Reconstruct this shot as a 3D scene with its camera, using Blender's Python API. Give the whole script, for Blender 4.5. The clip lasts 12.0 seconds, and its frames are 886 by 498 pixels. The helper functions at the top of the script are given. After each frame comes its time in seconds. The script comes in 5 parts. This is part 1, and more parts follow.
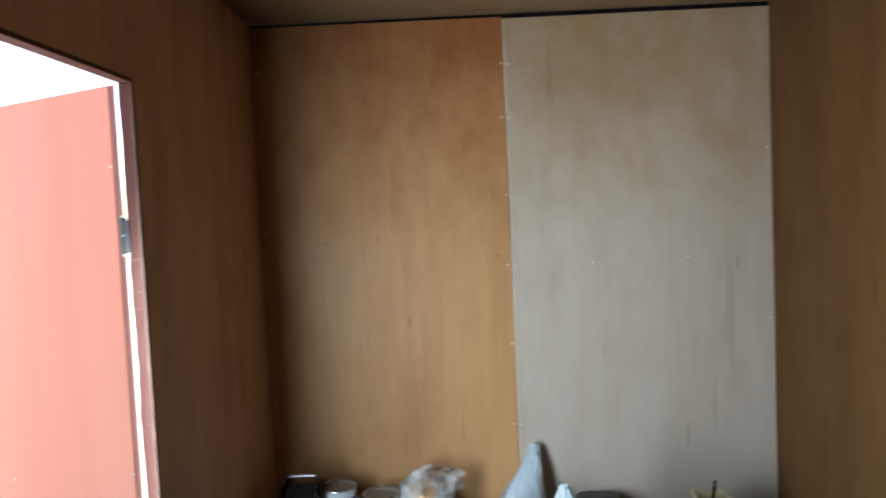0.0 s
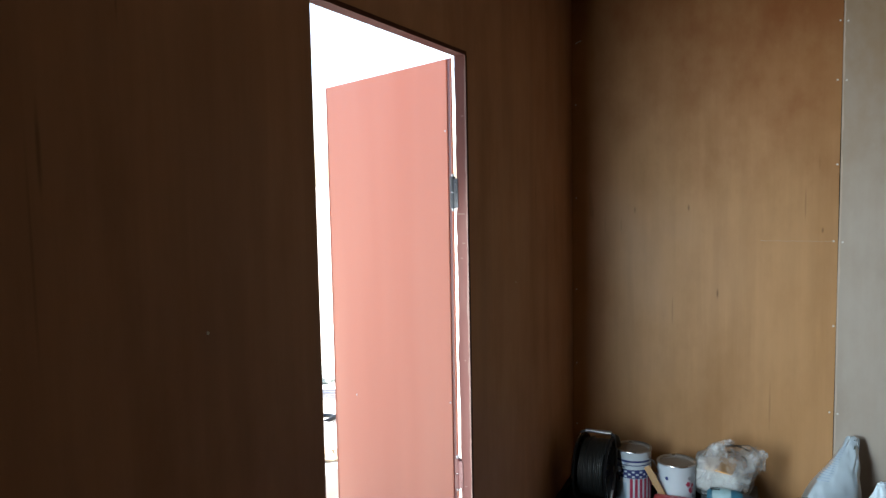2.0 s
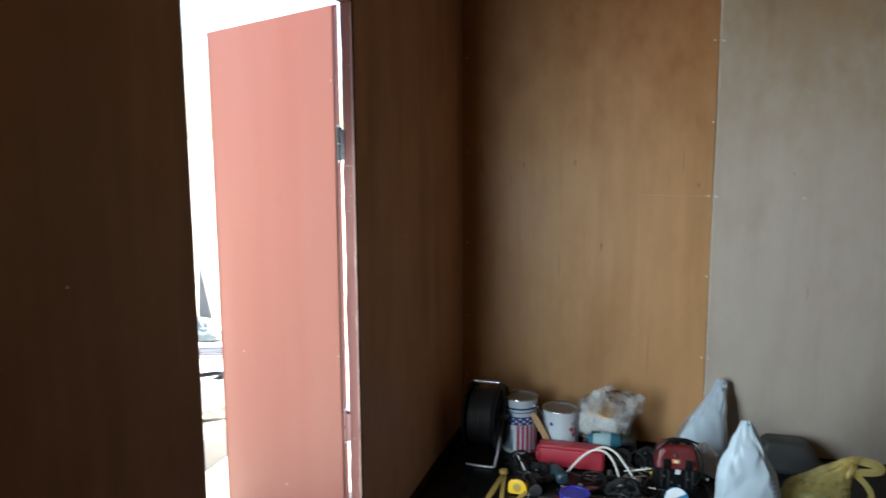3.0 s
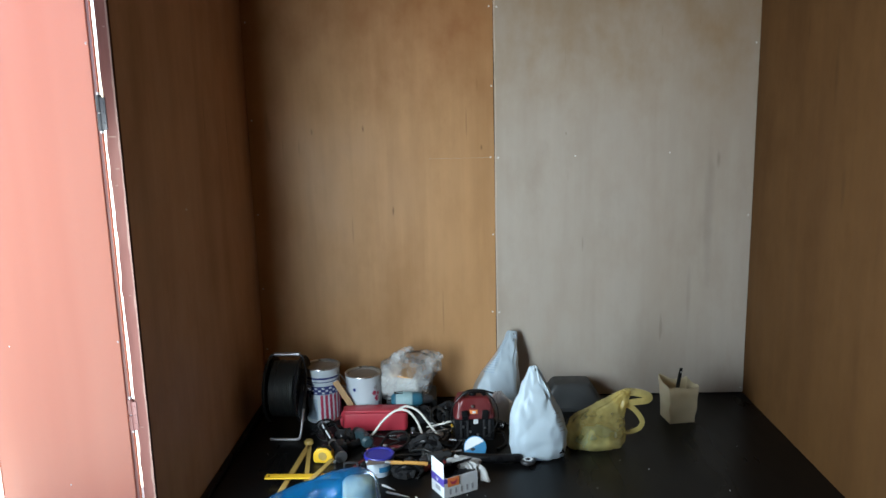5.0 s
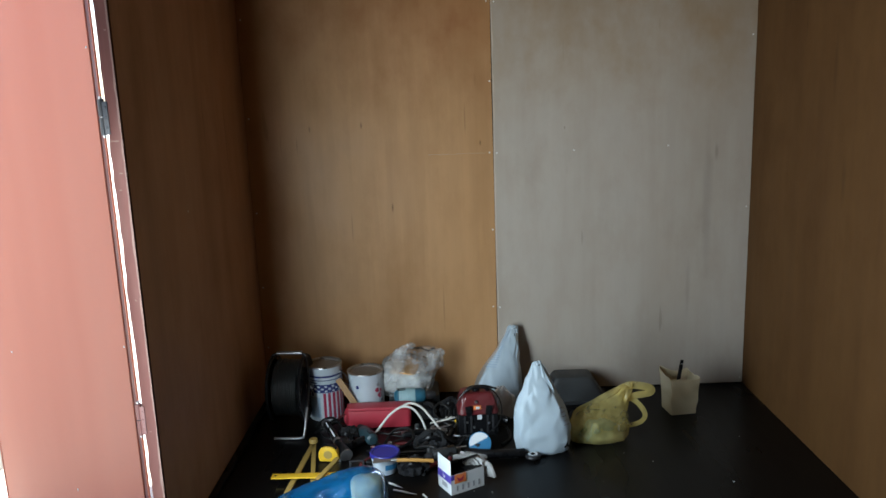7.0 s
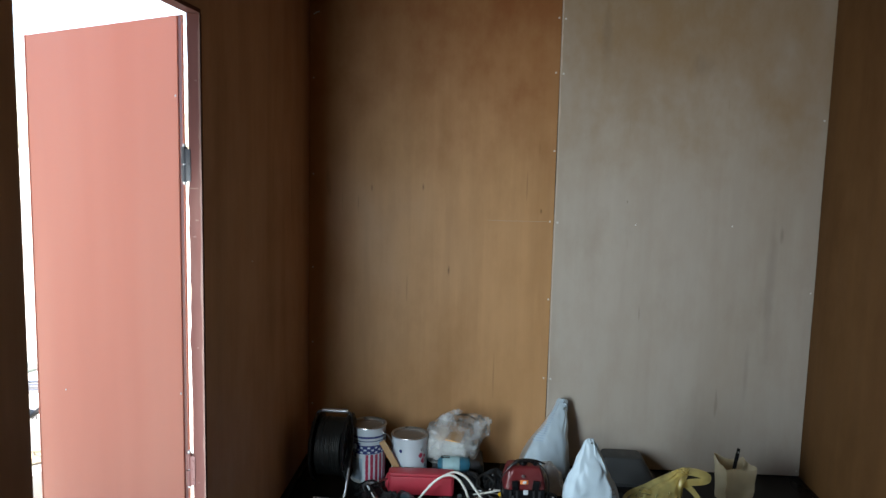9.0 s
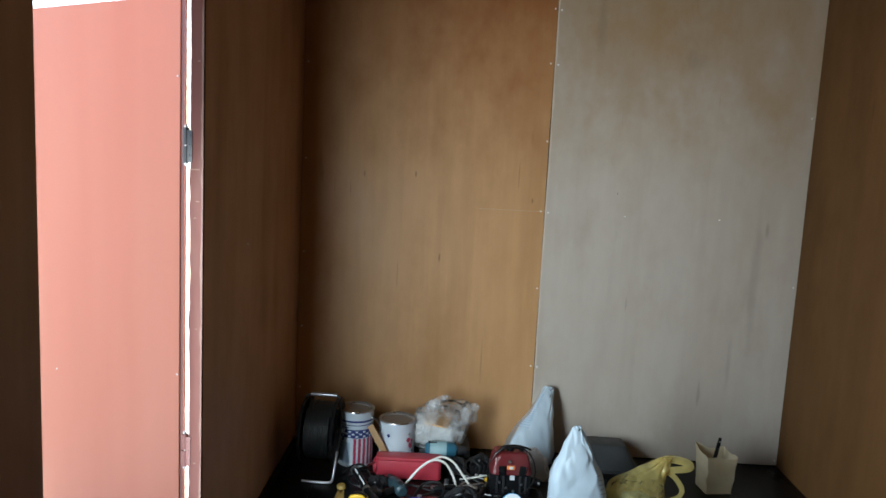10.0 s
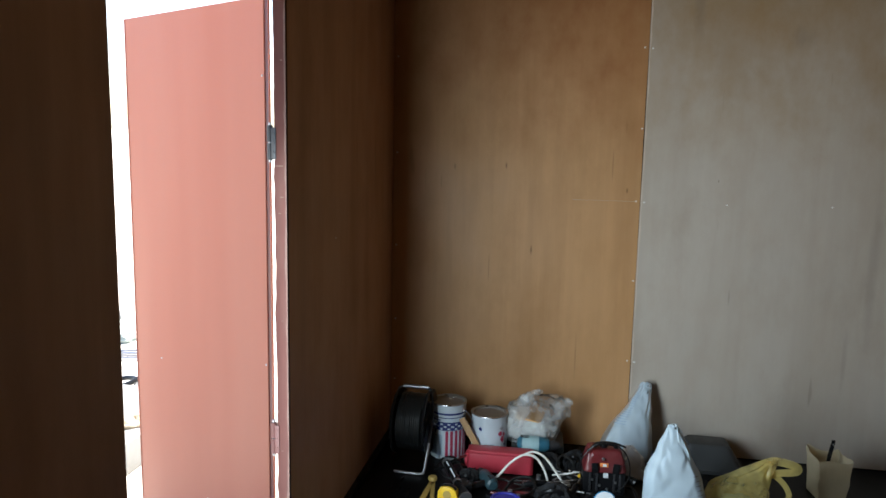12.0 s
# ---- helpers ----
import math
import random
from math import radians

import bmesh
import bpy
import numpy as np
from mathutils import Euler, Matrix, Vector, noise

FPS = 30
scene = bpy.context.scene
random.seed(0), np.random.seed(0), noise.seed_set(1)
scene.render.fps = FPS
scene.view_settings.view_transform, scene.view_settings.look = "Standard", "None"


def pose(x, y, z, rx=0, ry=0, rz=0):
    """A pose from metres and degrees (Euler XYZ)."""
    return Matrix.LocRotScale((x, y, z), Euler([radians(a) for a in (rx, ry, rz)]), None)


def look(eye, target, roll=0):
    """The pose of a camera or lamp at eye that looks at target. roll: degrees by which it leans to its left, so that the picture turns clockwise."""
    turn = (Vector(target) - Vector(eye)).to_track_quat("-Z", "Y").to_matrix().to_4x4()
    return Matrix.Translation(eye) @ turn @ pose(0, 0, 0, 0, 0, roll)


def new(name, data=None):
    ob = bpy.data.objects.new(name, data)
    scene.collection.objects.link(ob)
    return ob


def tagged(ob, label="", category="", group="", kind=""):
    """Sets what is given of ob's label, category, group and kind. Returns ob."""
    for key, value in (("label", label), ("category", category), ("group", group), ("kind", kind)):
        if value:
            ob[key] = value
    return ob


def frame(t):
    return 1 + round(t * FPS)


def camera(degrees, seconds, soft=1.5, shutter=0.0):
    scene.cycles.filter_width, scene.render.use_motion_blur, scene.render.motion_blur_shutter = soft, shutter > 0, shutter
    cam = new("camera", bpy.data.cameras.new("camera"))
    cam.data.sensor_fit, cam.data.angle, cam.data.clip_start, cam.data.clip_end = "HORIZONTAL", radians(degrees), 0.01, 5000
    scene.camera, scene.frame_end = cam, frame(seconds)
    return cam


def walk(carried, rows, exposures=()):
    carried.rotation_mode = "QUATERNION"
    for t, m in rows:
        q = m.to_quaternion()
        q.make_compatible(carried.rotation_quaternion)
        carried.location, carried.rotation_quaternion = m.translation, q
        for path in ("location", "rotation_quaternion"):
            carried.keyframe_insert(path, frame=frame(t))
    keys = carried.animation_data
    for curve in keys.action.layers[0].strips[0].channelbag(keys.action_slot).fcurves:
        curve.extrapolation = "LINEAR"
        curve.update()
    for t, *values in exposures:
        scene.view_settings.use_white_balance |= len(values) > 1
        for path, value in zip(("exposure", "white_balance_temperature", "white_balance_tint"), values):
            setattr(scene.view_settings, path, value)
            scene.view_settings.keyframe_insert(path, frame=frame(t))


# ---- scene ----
cam = camera(59.8, 12.0, shutter=0.4)
PATH = [
    (0, (0.938, -3.614, 1.513), (0.913, -1.618, 1.391), -2.6),
    (0.5, (0.921, -3.617, 1.492), (0.581, -1.654, 1.32), -3.0),
    (1, (0.934, -3.664, 1.488), (0.274, -1.786, 1.299), -2.2),
    (1.5, (0.952, -3.707, 1.487), (0.162, -1.879, 1.305), -1.3),
    (2, (0.96, -3.73, 1.494), (0.169, -1.902, 1.319), -1.1),
    (2.5, (0.967, -3.713, 1.479), (0.264, -1.856, 1.244), -0.7),
    (3, (0.99, -3.703, 1.482), (0.448, -1.8, 1.19), -0.3),
    (3.5, (1.031, -3.7, 1.465), (0.676, -1.755, 1.163), -1.0),
    (5.5, (1.054, -3.683, 1.461), (1.042, -1.723, 1.064), -1.6),
    (6, (1.057, -3.693, 1.469), (1.065, -1.736, 1.054), -2.0),
    (6.5, (1.029, -3.689, 1.487), (1.022, -1.734, 1.066), -2.1),
    (8.5, (0.924, -3.653, 1.501), (0.837, -1.671, 1.246), -0.5),
    (9, (0.884, -3.653, 1.503), (0.779, -1.671, 1.261), 1.4),
    (9.5, (0.834, -3.664, 1.502), (0.734, -1.684, 1.245), 2.3),
    (10, (0.814, -3.678, 1.5), (0.772, -1.697, 1.229), 2.9),
    (10.5, (0.809, -3.677, 1.505), (0.813, -1.695, 1.23), 2.8),
    (11, (0.846, -3.664, 1.502), (0.775, -1.684, 1.226), 2.4),
    (11.5, (0.89, -3.646, 1.509), (0.646, -1.683, 1.213), 1.6),
    (12, (0.91, -3.645, 1.498), (0.581, -1.695, 1.199), 1.2),
]
walk(cam, [(t, look(eye, target, roll)) for t, eye, target, roll in PATH], [(0.0, 2.65), (0.5, 1.85), (1.0, 1.9), (1.5, 2.3), (2.0, 2.3), (2.5, 2.25), (3.0, 2.2), (3.5, 2.2), (5.5, 2.6), (6.0, 2.45), (6.5, 2.1), (8.5, 2.2), (9.0, 2.1), (9.5, 2.35), (10.5, 2.35), (11.0, 2.3), (11.5, 2.15), (12.0, 2.1)])

# ---- light ----
SUN_EL, SUN_AZ = radians(58), radians(35)      # high sun on the far side of the building from the door
world = bpy.data.worlds.new("sky")
scene.world = world
world.use_nodes = True
wn = world.node_tree.nodes
sky = wn.new("ShaderNodeTexSky")
sky.sky_type = "NISHITA"
sky.sun_disc = False
sky.sun_elevation = SUN_EL
sky.sun_rotation = SUN_AZ
sky.air_density, sky.dust_density = 1.0, 1.2
world.node_tree.links.new(sky.outputs[0], wn["Background"].inputs[0])
wn["Background"].inputs[1].default_value = 0.15
sun_data = bpy.data.lights.new("sun", "SUN")
sun_data.energy, sun_data.angle, sun_data.color = 4.8, radians(0.5), (1.0, 0.95, 0.88)
sun_ob = new("sun", sun_data)
sun_dir = Vector((math.sin(SUN_AZ) * math.cos(SUN_EL), math.cos(SUN_AZ) * math.cos(SUN_EL), math.sin(SUN_EL)))
sun_ob.matrix_world = look(sun_dir * 20, (0, 0, 0))
# the doorway's daylight
day_data = bpy.data.lights.new("doorway_daylight", "AREA")
day_data.shape, day_data.size, day_data.size_y = "RECTANGLE", 0.76, 1.24
day_data.energy, day_data.color = 15.4, (0.77, 0.93, 1.0)
day_ob = new("doorway_daylight", day_data)
day_ob.matrix_world = look((-0.013, -1.88, 0.80), (0.987, -1.83, 0.80))


# ---- materials ----
def node(m, kind, **inputs):
    n = m.node_tree.nodes.new(kind)
    for key, value in inputs.items():
        n.inputs[key.replace("_", " ")].default_value = value
    return n


def wire(m, a, b):
    m.node_tree.links.new(a, b)


def math_node(m, op, a, b=None, clamp=False):
    n = m.node_tree.nodes.new("ShaderNodeMath")
    n.operation, n.use_clamp = op, clamp
    for i, v in enumerate((a, b)):
        if v is None:
            continue
        if isinstance(v, (int, float)):
            n.inputs[i].default_value = v
        else:
            wire(m, v, n.inputs[i])
    return n.outputs[0]


def mix_color(m, fac, a, b, blend="MIX"):
    n = m.node_tree.nodes.new("ShaderNodeMix")
    n.data_type, n.blend_type = "RGBA", blend
    for i, v in ((0, fac), (6, a), (7, b)):
        if isinstance(v, tuple):
            n.inputs[i].default_value = (*v[:3], 1)
        elif isinstance(v, (int, float)):
            n.inputs[i].default_value = v
        else:
            wire(m, v, n.inputs[i])
    return n.outputs[2]


def noise_at(m, scale, stretch=(1, 1, 1), detail=4.0, rough=0.55, off=0.0):
    co = m.node_tree.nodes.new("ShaderNodeTexCoord")
    mp = m.node_tree.nodes.new("ShaderNodeMapping")
    mp.inputs["Scale"].default_value = stretch
    mp.inputs["Location"].default_value = (off, off * 1.7, off * 0.6)
    wire(m, co.outputs["Object"], mp.inputs[0])
    n = node(m, "ShaderNodeTexNoise", Scale=scale, Detail=detail, Roughness=rough)
    wire(m, mp.outputs[0], n.inputs["Vector"])
    return n.outputs["Fac"]


def ramp(m, fac, lo, hi, a=0.0, b=1.0):
    n = m.node_tree.nodes.new("ShaderNodeMapRange")
    n.interpolation_type = "SMOOTHSTEP"
    wire(m, fac, n.inputs[0])
    for i, v in ((1, lo), (2, hi), (3, a), (4, b)):
        n.inputs[i].default_value = v
    return n.outputs[0]


def shade(c, k):
    return tuple(min(1.0, v * k) for v in c)


def material(name, base, rough=0.5, metal=0.0, var=0.12, scale=30.0, bump=0.1, stretch=(1, 1, 1), dirt=0.15, dirt_col=(0.08, 0.06, 0.05), spec=0.5, transmission=0.0, coat=0.0):
    m = bpy.data.materials.new(name)
    m.use_nodes = True
    p = m.node_tree.nodes["Principled BSDF"]
    fine = noise_at(m, scale, stretch)
    big = noise_at(m, scale / 7.0, stretch, 3.0, 0.6, 3.1)
    col = mix_color(m, fine, shade(base, 1 - var), shade(base, 1 + var))
    if dirt > 0:
        col = mix_color(m, ramp(m, big, 0.5, 0.78, 0.0, dirt), col, dirt_col)
    wire(m, col, p.inputs["Base Color"])
    wire(m, ramp(m, big, 0.25, 0.75, max(0.03, rough - 0.1), min(1.0, rough + 0.1)), p.inputs["Roughness"])
    p.inputs["Metallic"].default_value = metal
    p.inputs["Specular IOR Level"].default_value = spec
    p.inputs["Transmission Weight"].default_value = transmission
    p.inputs["Coat Weight"].default_value = coat
    if bump > 0:
        b = node(m, "ShaderNodeBump", Strength=bump, Distance=0.002)
        wire(m, fine, b.inputs["Height"])
        wire(m, b.outputs[0], p.inputs["Normal"])
    return m


def spots(m, marks, axis, soft=False):
    """Soft elongated marks on a wall: rows of (along, z, half width, half height, strength)."""
    co = m.node_tree.nodes.new("ShaderNodeTexCoord")
    sep = m.node_tree.nodes.new("ShaderNodeSeparateXYZ")
    wire(m, co.outputs["Object"], sep.inputs[0])
    rough_edge = noise_at(m, 5.5, (1, 1, 0.75), 5.0, 0.6) if soft else noise_at(m, 14.0, (1, 1, 0.4))
    wob = math_node(m, "MULTIPLY", math_node(m, "SUBTRACT", rough_edge, 0.5), 1.3 if soft else 1.6)
    lo, hi = (0.0, 1.35) if soft else (0.15, 1.1)
    total = None
    for a, z, w, h, k in marks:
        u = math_node(m, "DIVIDE", math_node(m, "SUBTRACT", sep.outputs[axis], a), w)
        v = math_node(m, "DIVIDE", math_node(m, "SUBTRACT", sep.outputs[2], z), h)
        r = math_node(m, "SQRT", math_node(m, "ADD", math_node(m, "MULTIPLY", u, u), math_node(m, "MULTIPLY", v, v)))
        f = ramp(m, math_node(m, "ADD", r, wob), lo, hi, k, 0.0)
        total = f if total is None else math_node(m, "MAXIMUM", total, f)
    return total


def plywood(name, base, dark, marks=(), axis=0, off=0.0, streak=0.5, rough=0.5, fine=0.05, stain_shade=(), stain_shade_col=None, spec=0.35):
    """Rotary-cut veneer with upright grain, cloudy staining, thin dark flecks and the marks given."""
    m = bpy.data.materials.new(name)
    m.use_nodes = True
    p = m.node_tree.nodes["Principled BSDF"]
    grain = noise_at(m, 30.0, (1, 1, 0.045), 5.0, 0.7, off)
    bands = noise_at(m, 5.0, (1, 1, 0.09), 4.0, 0.55, off + 5)
    cloud = noise_at(m, 2.6, (1, 1, 0.55), 6.0, 0.66, off + 9)
    mottle = noise_at(m, 9.0, (1, 1, 0.5), 5.0, 0.6, off + 13)
    fleck = noise_at(m, 26.0, (1, 1, 0.10), 2.0, 0.5, off + 2)
    col = mix_color(m, ramp(m, grain, 0.25, 0.75), shade(base, 1 - fine), shade(base, 1 + fine))
    col = mix_color(m, ramp(m, bands, 0.42, 0.72, 0.0, streak), col, dark)
    col = mix_color(m, ramp(m, cloud, 0.48, 0.78, 0.0, 0.42), col, shade(dark, 0.9))
    col = mix_color(m, ramp(m, mottle, 0.38, 0.72, 0.0, 0.30), col, shade(dark, 1.15))
    col = mix_color(m, ramp(m, fleck, 0.735, 0.80, 0.0, 0.3), col, shade(dark, 0.45))
    # stains, together with shade painted into the colour
    if stain_shade:
        col = mix_color(m, math_node(m, "MULTIPLY", spots(m, stain_shade, axis, True), ramp(m, cloud, 0.3, 0.6, 0.6, 1.0)), col, stain_shade_col)
    if marks:
        col = mix_color(m, spots(m, marks, axis), col, shade(dark, 0.42))
    wire(m, col, p.inputs["Base Color"])
    wire(m, ramp(m, cloud, 0.3, 0.7, rough - 0.08, rough + 0.12), p.inputs["Roughness"])
    p.inputs["Specular IOR Level"].default_value = spec
    b = node(m, "ShaderNodeBump", Strength=0.03, Distance=0.001)
    wire(m, grain, b.inputs["Height"])
    wide = node(m, "ShaderNodeBump", Strength=0.25, Distance=0.012)
    wire(m, noise_at(m, 1.6, (1, 1, 0.6), 2.0, 0.5, off + 4), wide.inputs["Height"])
    wire(m, wide.outputs[0], b.inputs["Normal"])
    wire(m, b.outputs[0], p.inputs["Normal"])
    return m


def film(name, col, clear=0.3, rough=0.25, crumple=35.0, seep=0.45, bump=0.4, tint=0.5):
    """Thin plastic film: partly see-through, partly lit from behind, with a crumpled gloss."""
    m = bpy.data.materials.new(name)
    m.use_nodes = True
    nt = m.node_tree
    nt.nodes.remove(nt.nodes["Principled BSDF"])
    out = nt.nodes["Material Output"]
    n1 = noise_at(m, crumple, (1, 1, 0.32), 3.0, 0.5)
    n2 = noise_at(m, crumple * 0.3, (1, 1, 1), 3.0, 0.6, 4.0)
    # sharp creases between flat facets
    co = nt.nodes.new("ShaderNodeTexCoord")
    mp = nt.nodes.new("ShaderNodeMapping")
    mp.inputs["Scale"].default_value = (1, 1, 0.45)
    wire(m, co.outputs["Object"], mp.inputs[0])
    facet = node(m, "ShaderNodeTexVoronoi", Scale=crumple * 0.9)
    wire(m, mp.outputs[0], facet.inputs["Vector"])
    b = node(m, "ShaderNodeBump", Strength=bump, Distance=0.008)
    wire(m, math_node(m, "ADD", math_node(m, "MULTIPLY", n1, 0.6), math_node(m, "MULTIPLY", facet.outputs["Distance"], 0.8)), b.inputs["Height"])
    c = mix_color(m, n2, shade(col, 0.85), shade(col, 1.1))
    dif, tra, clr, glo = (nt.nodes.new("ShaderNodeBsdf" + k) for k in ("Diffuse", "Translucent", "Transparent", "Glossy"))
    for q in (dif, tra):
        wire(m, c, q.inputs["Color"])
    clr.inputs["Color"].default_value = (*[1 - tint + tint * v for v in col], 1)
    glo.inputs["Roughness"].default_value = rough
    for q in (dif, tra, glo):
        wire(m, b.outputs[0], q.inputs["Normal"])
    m1, m2, m3 = (nt.nodes.new("ShaderNodeMixShader") for _ in range(3))
    m1.inputs[0].default_value = seep
    wire(m, dif.outputs[0], m1.inputs[1]), wire(m, tra.outputs[0], m1.inputs[2])
    wire(m, ramp(m, n2, 0.3, 0.7, clear * 0.6, min(1.0, clear * 1.35)), m2.inputs[0])
    wire(m, m1.outputs[0], m2.inputs[1]), wire(m, clr.outputs[0], m2.inputs[2])
    fr = node(m, "ShaderNodeFresnel", IOR=1.35)
    wire(m, b.outputs[0], fr.inputs["Normal"])
    wire(m, math_node(m, "MULTIPLY", fr.outputs[0], 0.8), m3.inputs[0])
    wire(m, m2.outputs[0], m3.inputs[1]), wire(m, glo.outputs[0], m3.inputs[2])
    wire(m, m3.outputs[0], out.inputs["Surface"])
    return m


ORANGE, UMBER = (0.455, 0.245, 0.108), (0.285, 0.139, 0.05)
PLY_BACK = plywood("plywood_amber", ORANGE, UMBER, [(0.72, 0.955, 0.007, 0.03, 0.8), (0.59, 1.35, 0.006, 0.02, 0.7), (0.345, 1.34, 0.006, 0.02, 0.5), (1.15, 1.25, 0.006, 0.016, 0.7),
    (1.08, 1.36, 0.004, 0.10, 0.35), (0.52, 0.87, 0.004, 0.08, 0.3), (0.95, 0.45, 0.006, 0.12, 0.3), (0.28, 1.27, 0.004, 0.05, 0.4)], 0, 0.0,
    # top rows: stain plus painted shade; last row: painted shade in the left corner
    stain_shade=[(0.62, 2.50, 0.95, 0.85, 1.0), (1.0, 2.35, 0.6, 0.8, 1.0), (0.98, 2.25, 0.42, 0.66, 1.0), (0.45, 2.35, 0.45, 0.6, 0.85), (0.7, 1.75, 0.12, 0.22, 0.3), (0.16, 0.9, 0.1, 1.2, 0.35)], stain_shade_col=(0.245, 0.082, 0.021))
PLY_GREY = plywood("plywood_pale", (0.43, 0.372, 0.318), (0.315, 0.245, 0.188), [(2.23, 0.92, 0.03, 0.36, 0.22), (2.27, 1.17, 0.012, 0.05, 0.35), (1.42, 2.06, 0.03, 0.16, 0.3), (1.86, 1.93, 0.06, 0.07, 0.25),
    (1.55, 1.306, 0.004, 0.01, 0.7), (1.594, 1.199, 0.005, 0.005, 0.5), (2.15, 0.5, 0.014, 0.2, 0.18)], 0, 20.0, 0.30, 0.55, 0.02,
    # tan stains, widened along the top to paint its dimmer light
    stain_shade=[(1.80, 2.50, 1.5, 1.00, 1.0), (1.9, 2.2, 1.1, 0.62, 0.9), (2.25, 2.35, 0.65, 0.90, 0.95), (1.45, 2.1, 0.2, 0.34, 0.35), (2.1, 1.75, 0.2, 0.12, 0.3)], stain_shade_col=(0.29, 0.178, 0.083))
PLY_LEFT = plywood("plywood_brown", (0.45, 0.262, 0.165), (0.28, 0.15, 0.09), [(-2.66, 1.234, 0.006, 0.006, 0.7), (-0.62, 1.45, 0.006, 0.16, 0.45), (-0.33, 1.35, 0.006, 0.2, 0.4), (-2.98, 1.55, 0.006, 0.09, 0.55),
    (-2.83, 1.8, 0.004, 0.07, 0.5), (-3.0, 1.42, 0.004, 0.2, 0.3)], 1, 40.0)
# amber plywood, base colour darkened to stand for the weaker light here
PLY_RIGHT = plywood("plywood_shaded_amber", (0.086, 0.040, 0.0135), (0.055, 0.023, 0.0075), [(-0.75, 1.55, 0.02, 0.18, 0.3), (-0.86, 1.1, 0.02, 0.1, 0.3), (-0.5, 1.7, 0.01, 0.08, 0.35)], 1, 60.0, rough=0.68, spec=0.12)
RAW_EDGE = material("bare_ply_edge", (0.52, 0.42, 0.34), 0.7, 0, 0.15, 60.0, 0.2, (1, 1, 0.2), 0.4, (0.36, 0.26, 0.18))
PLY_CEIL = plywood("plywood_ceiling", (0.19, 0.115, 0.058), (0.12, 0.065, 0.03), (), 0, 80.0)
FLOOR = material("dark_vinyl", (0.0045, 0.0043, 0.0044), 0.30, 0, 0.35, 24.0, 0.10, (1, 0.25, 1), 0.5, (0.0075, 0.007, 0.0065), spec=0.14)
RED_DOOR = material("red_oxide_paint", (0.355, 0.098, 0.054), 0.55, 0, 0.05, 10.0, 0.08, (1, 1, 0.15), 0.12, (0.22, 0.05, 0.033))
# dark red of the lower hinge, also the painted shade on the leaf's edge
RED_DARK = material("dark_red_and_edge_shade", (0.11, 0.03, 0.024), 0.5, 0, 0.1, 40.0, 0.1)
JAMB = material("worn_maroon_paint", (0.075, 0.028, 0.023), 0.75, 0, 0.2, 40.0, 0.3, (1, 1, 0.2), 0.6, (0.14, 0.085, 0.07), spec=0.12)
WORN_EDGE = material("bare_worn_edge", (0.11, 0.065, 0.052), 0.7, 0, 0.3, 50.0, 0.3, (1, 1, 0.15), 0.6, (0.10, 0.05, 0.04), spec=0.2)
STEEL = material("worn_steel", (0.40, 0.40, 0.41), 0.34, 0.9, 0.12, 60.0, 0.05)
ZINC = material("bright_zinc", (0.72, 0.71, 0.68), 0.4, 0.2, 0.1, 60.0, 0.0)
DARK_STEEL = material("dark_steel", (0.03, 0.03, 0.033), 0.5, 0.35, 0.2, 60.0, 0.1)
BLACK = material("black_plastic", (0.0075, 0.0075, 0.0085), 0.30, 0, 0.25, 60.0, 0.1, dirt=0.2, dirt_col=(0.016, 0.015, 0.014), spec=0.2)
GREY_PLASTIC = material("grey_plastic", (0.026, 0.028, 0.030), 0.5, 0, 0.15, 60.0, 0.15, dirt=0.2, dirt_col=(0.06, 0.056, 0.05))
CABLE = material("black_rubber", (0.007, 0.0073, 0.0078), 0.36, 0, 0.2, 80.0, 0.2, spec=0.28)
GREY_CABLE = material("grey_cable", (0.013, 0.0138, 0.0138), 0.42, 0, 0.2, 80.0, 0.2, spec=0.28)
WHITE_CABLE = material("white_cable", (0.74, 0.72, 0.67), 0.4, 0, 0.06, 40.0, 0.05)
WHITE = material("white_print", (0.56, 0.62, 0.67), 0.38, 0, 0.05, 20.0, 0.05, dirt=0.18, dirt_col=(0.5, 0.45, 0.4))
PALE_WRAP = material("pale_wrapping", (0.42, 0.42, 0.41), 0.6, 0, 0.12, 14.0, 0.3, dirt=0.35, dirt_col=(0.42, 0.33, 0.22))
CARD_WHITE = material("white_card", (0.64, 0.66, 0.68), 0.55, 0, 0.04, 40.0, 0.05, dirt=0.12, dirt_col=(0.55, 0.5, 0.45))
NAVY = material("navy_print", (0.02, 0.035, 0.16), 0.38, 0, 0.1, 40.0, 0.0)
VIOLET = material("violet_print", (0.075, 0.05, 0.32), 0.45, 0, 0.1, 40.0, 0.0)
RED_PRINT = material("red_print", (0.42, 0.03, 0.08), 0.38, 0, 0.1, 40.0, 0.0)
PALE_BLUE = material("pale_blue_print", (0.36, 0.46, 0.58), 0.4, 0, 0.1, 40.0, 0.0)
ORANGE_PRINT = material("orange_print", (0.75, 0.22, 0.06), 0.5, 0, 0.15, 60.0, 0.0)
GREY_PRINT = material("grey_print", (0.30, 0.31, 0.33), 0.5, 0, 0.1, 40.0, 0.0)
LID_GREY = material("paint_skin", (0.19, 0.16, 0.135), 0.5, 0.0, 0.25, 40.0, 0.4, dirt=0.4, dirt_col=(0.4, 0.36, 0.3))
WOOD = material("raw_wood", (0.42, 0.25, 0.12), 0.55, 0, 0.2, 60.0, 0.2, (1, 1, 0.1), 0.3, (0.2, 0.11, 0.05))
HANDLE_WOOD = material("varnished_wood", (0.50, 0.25, 0.06), 0.35, 0, 0.15, 60.0, 0.1, (0.1, 1, 1), 0.2)
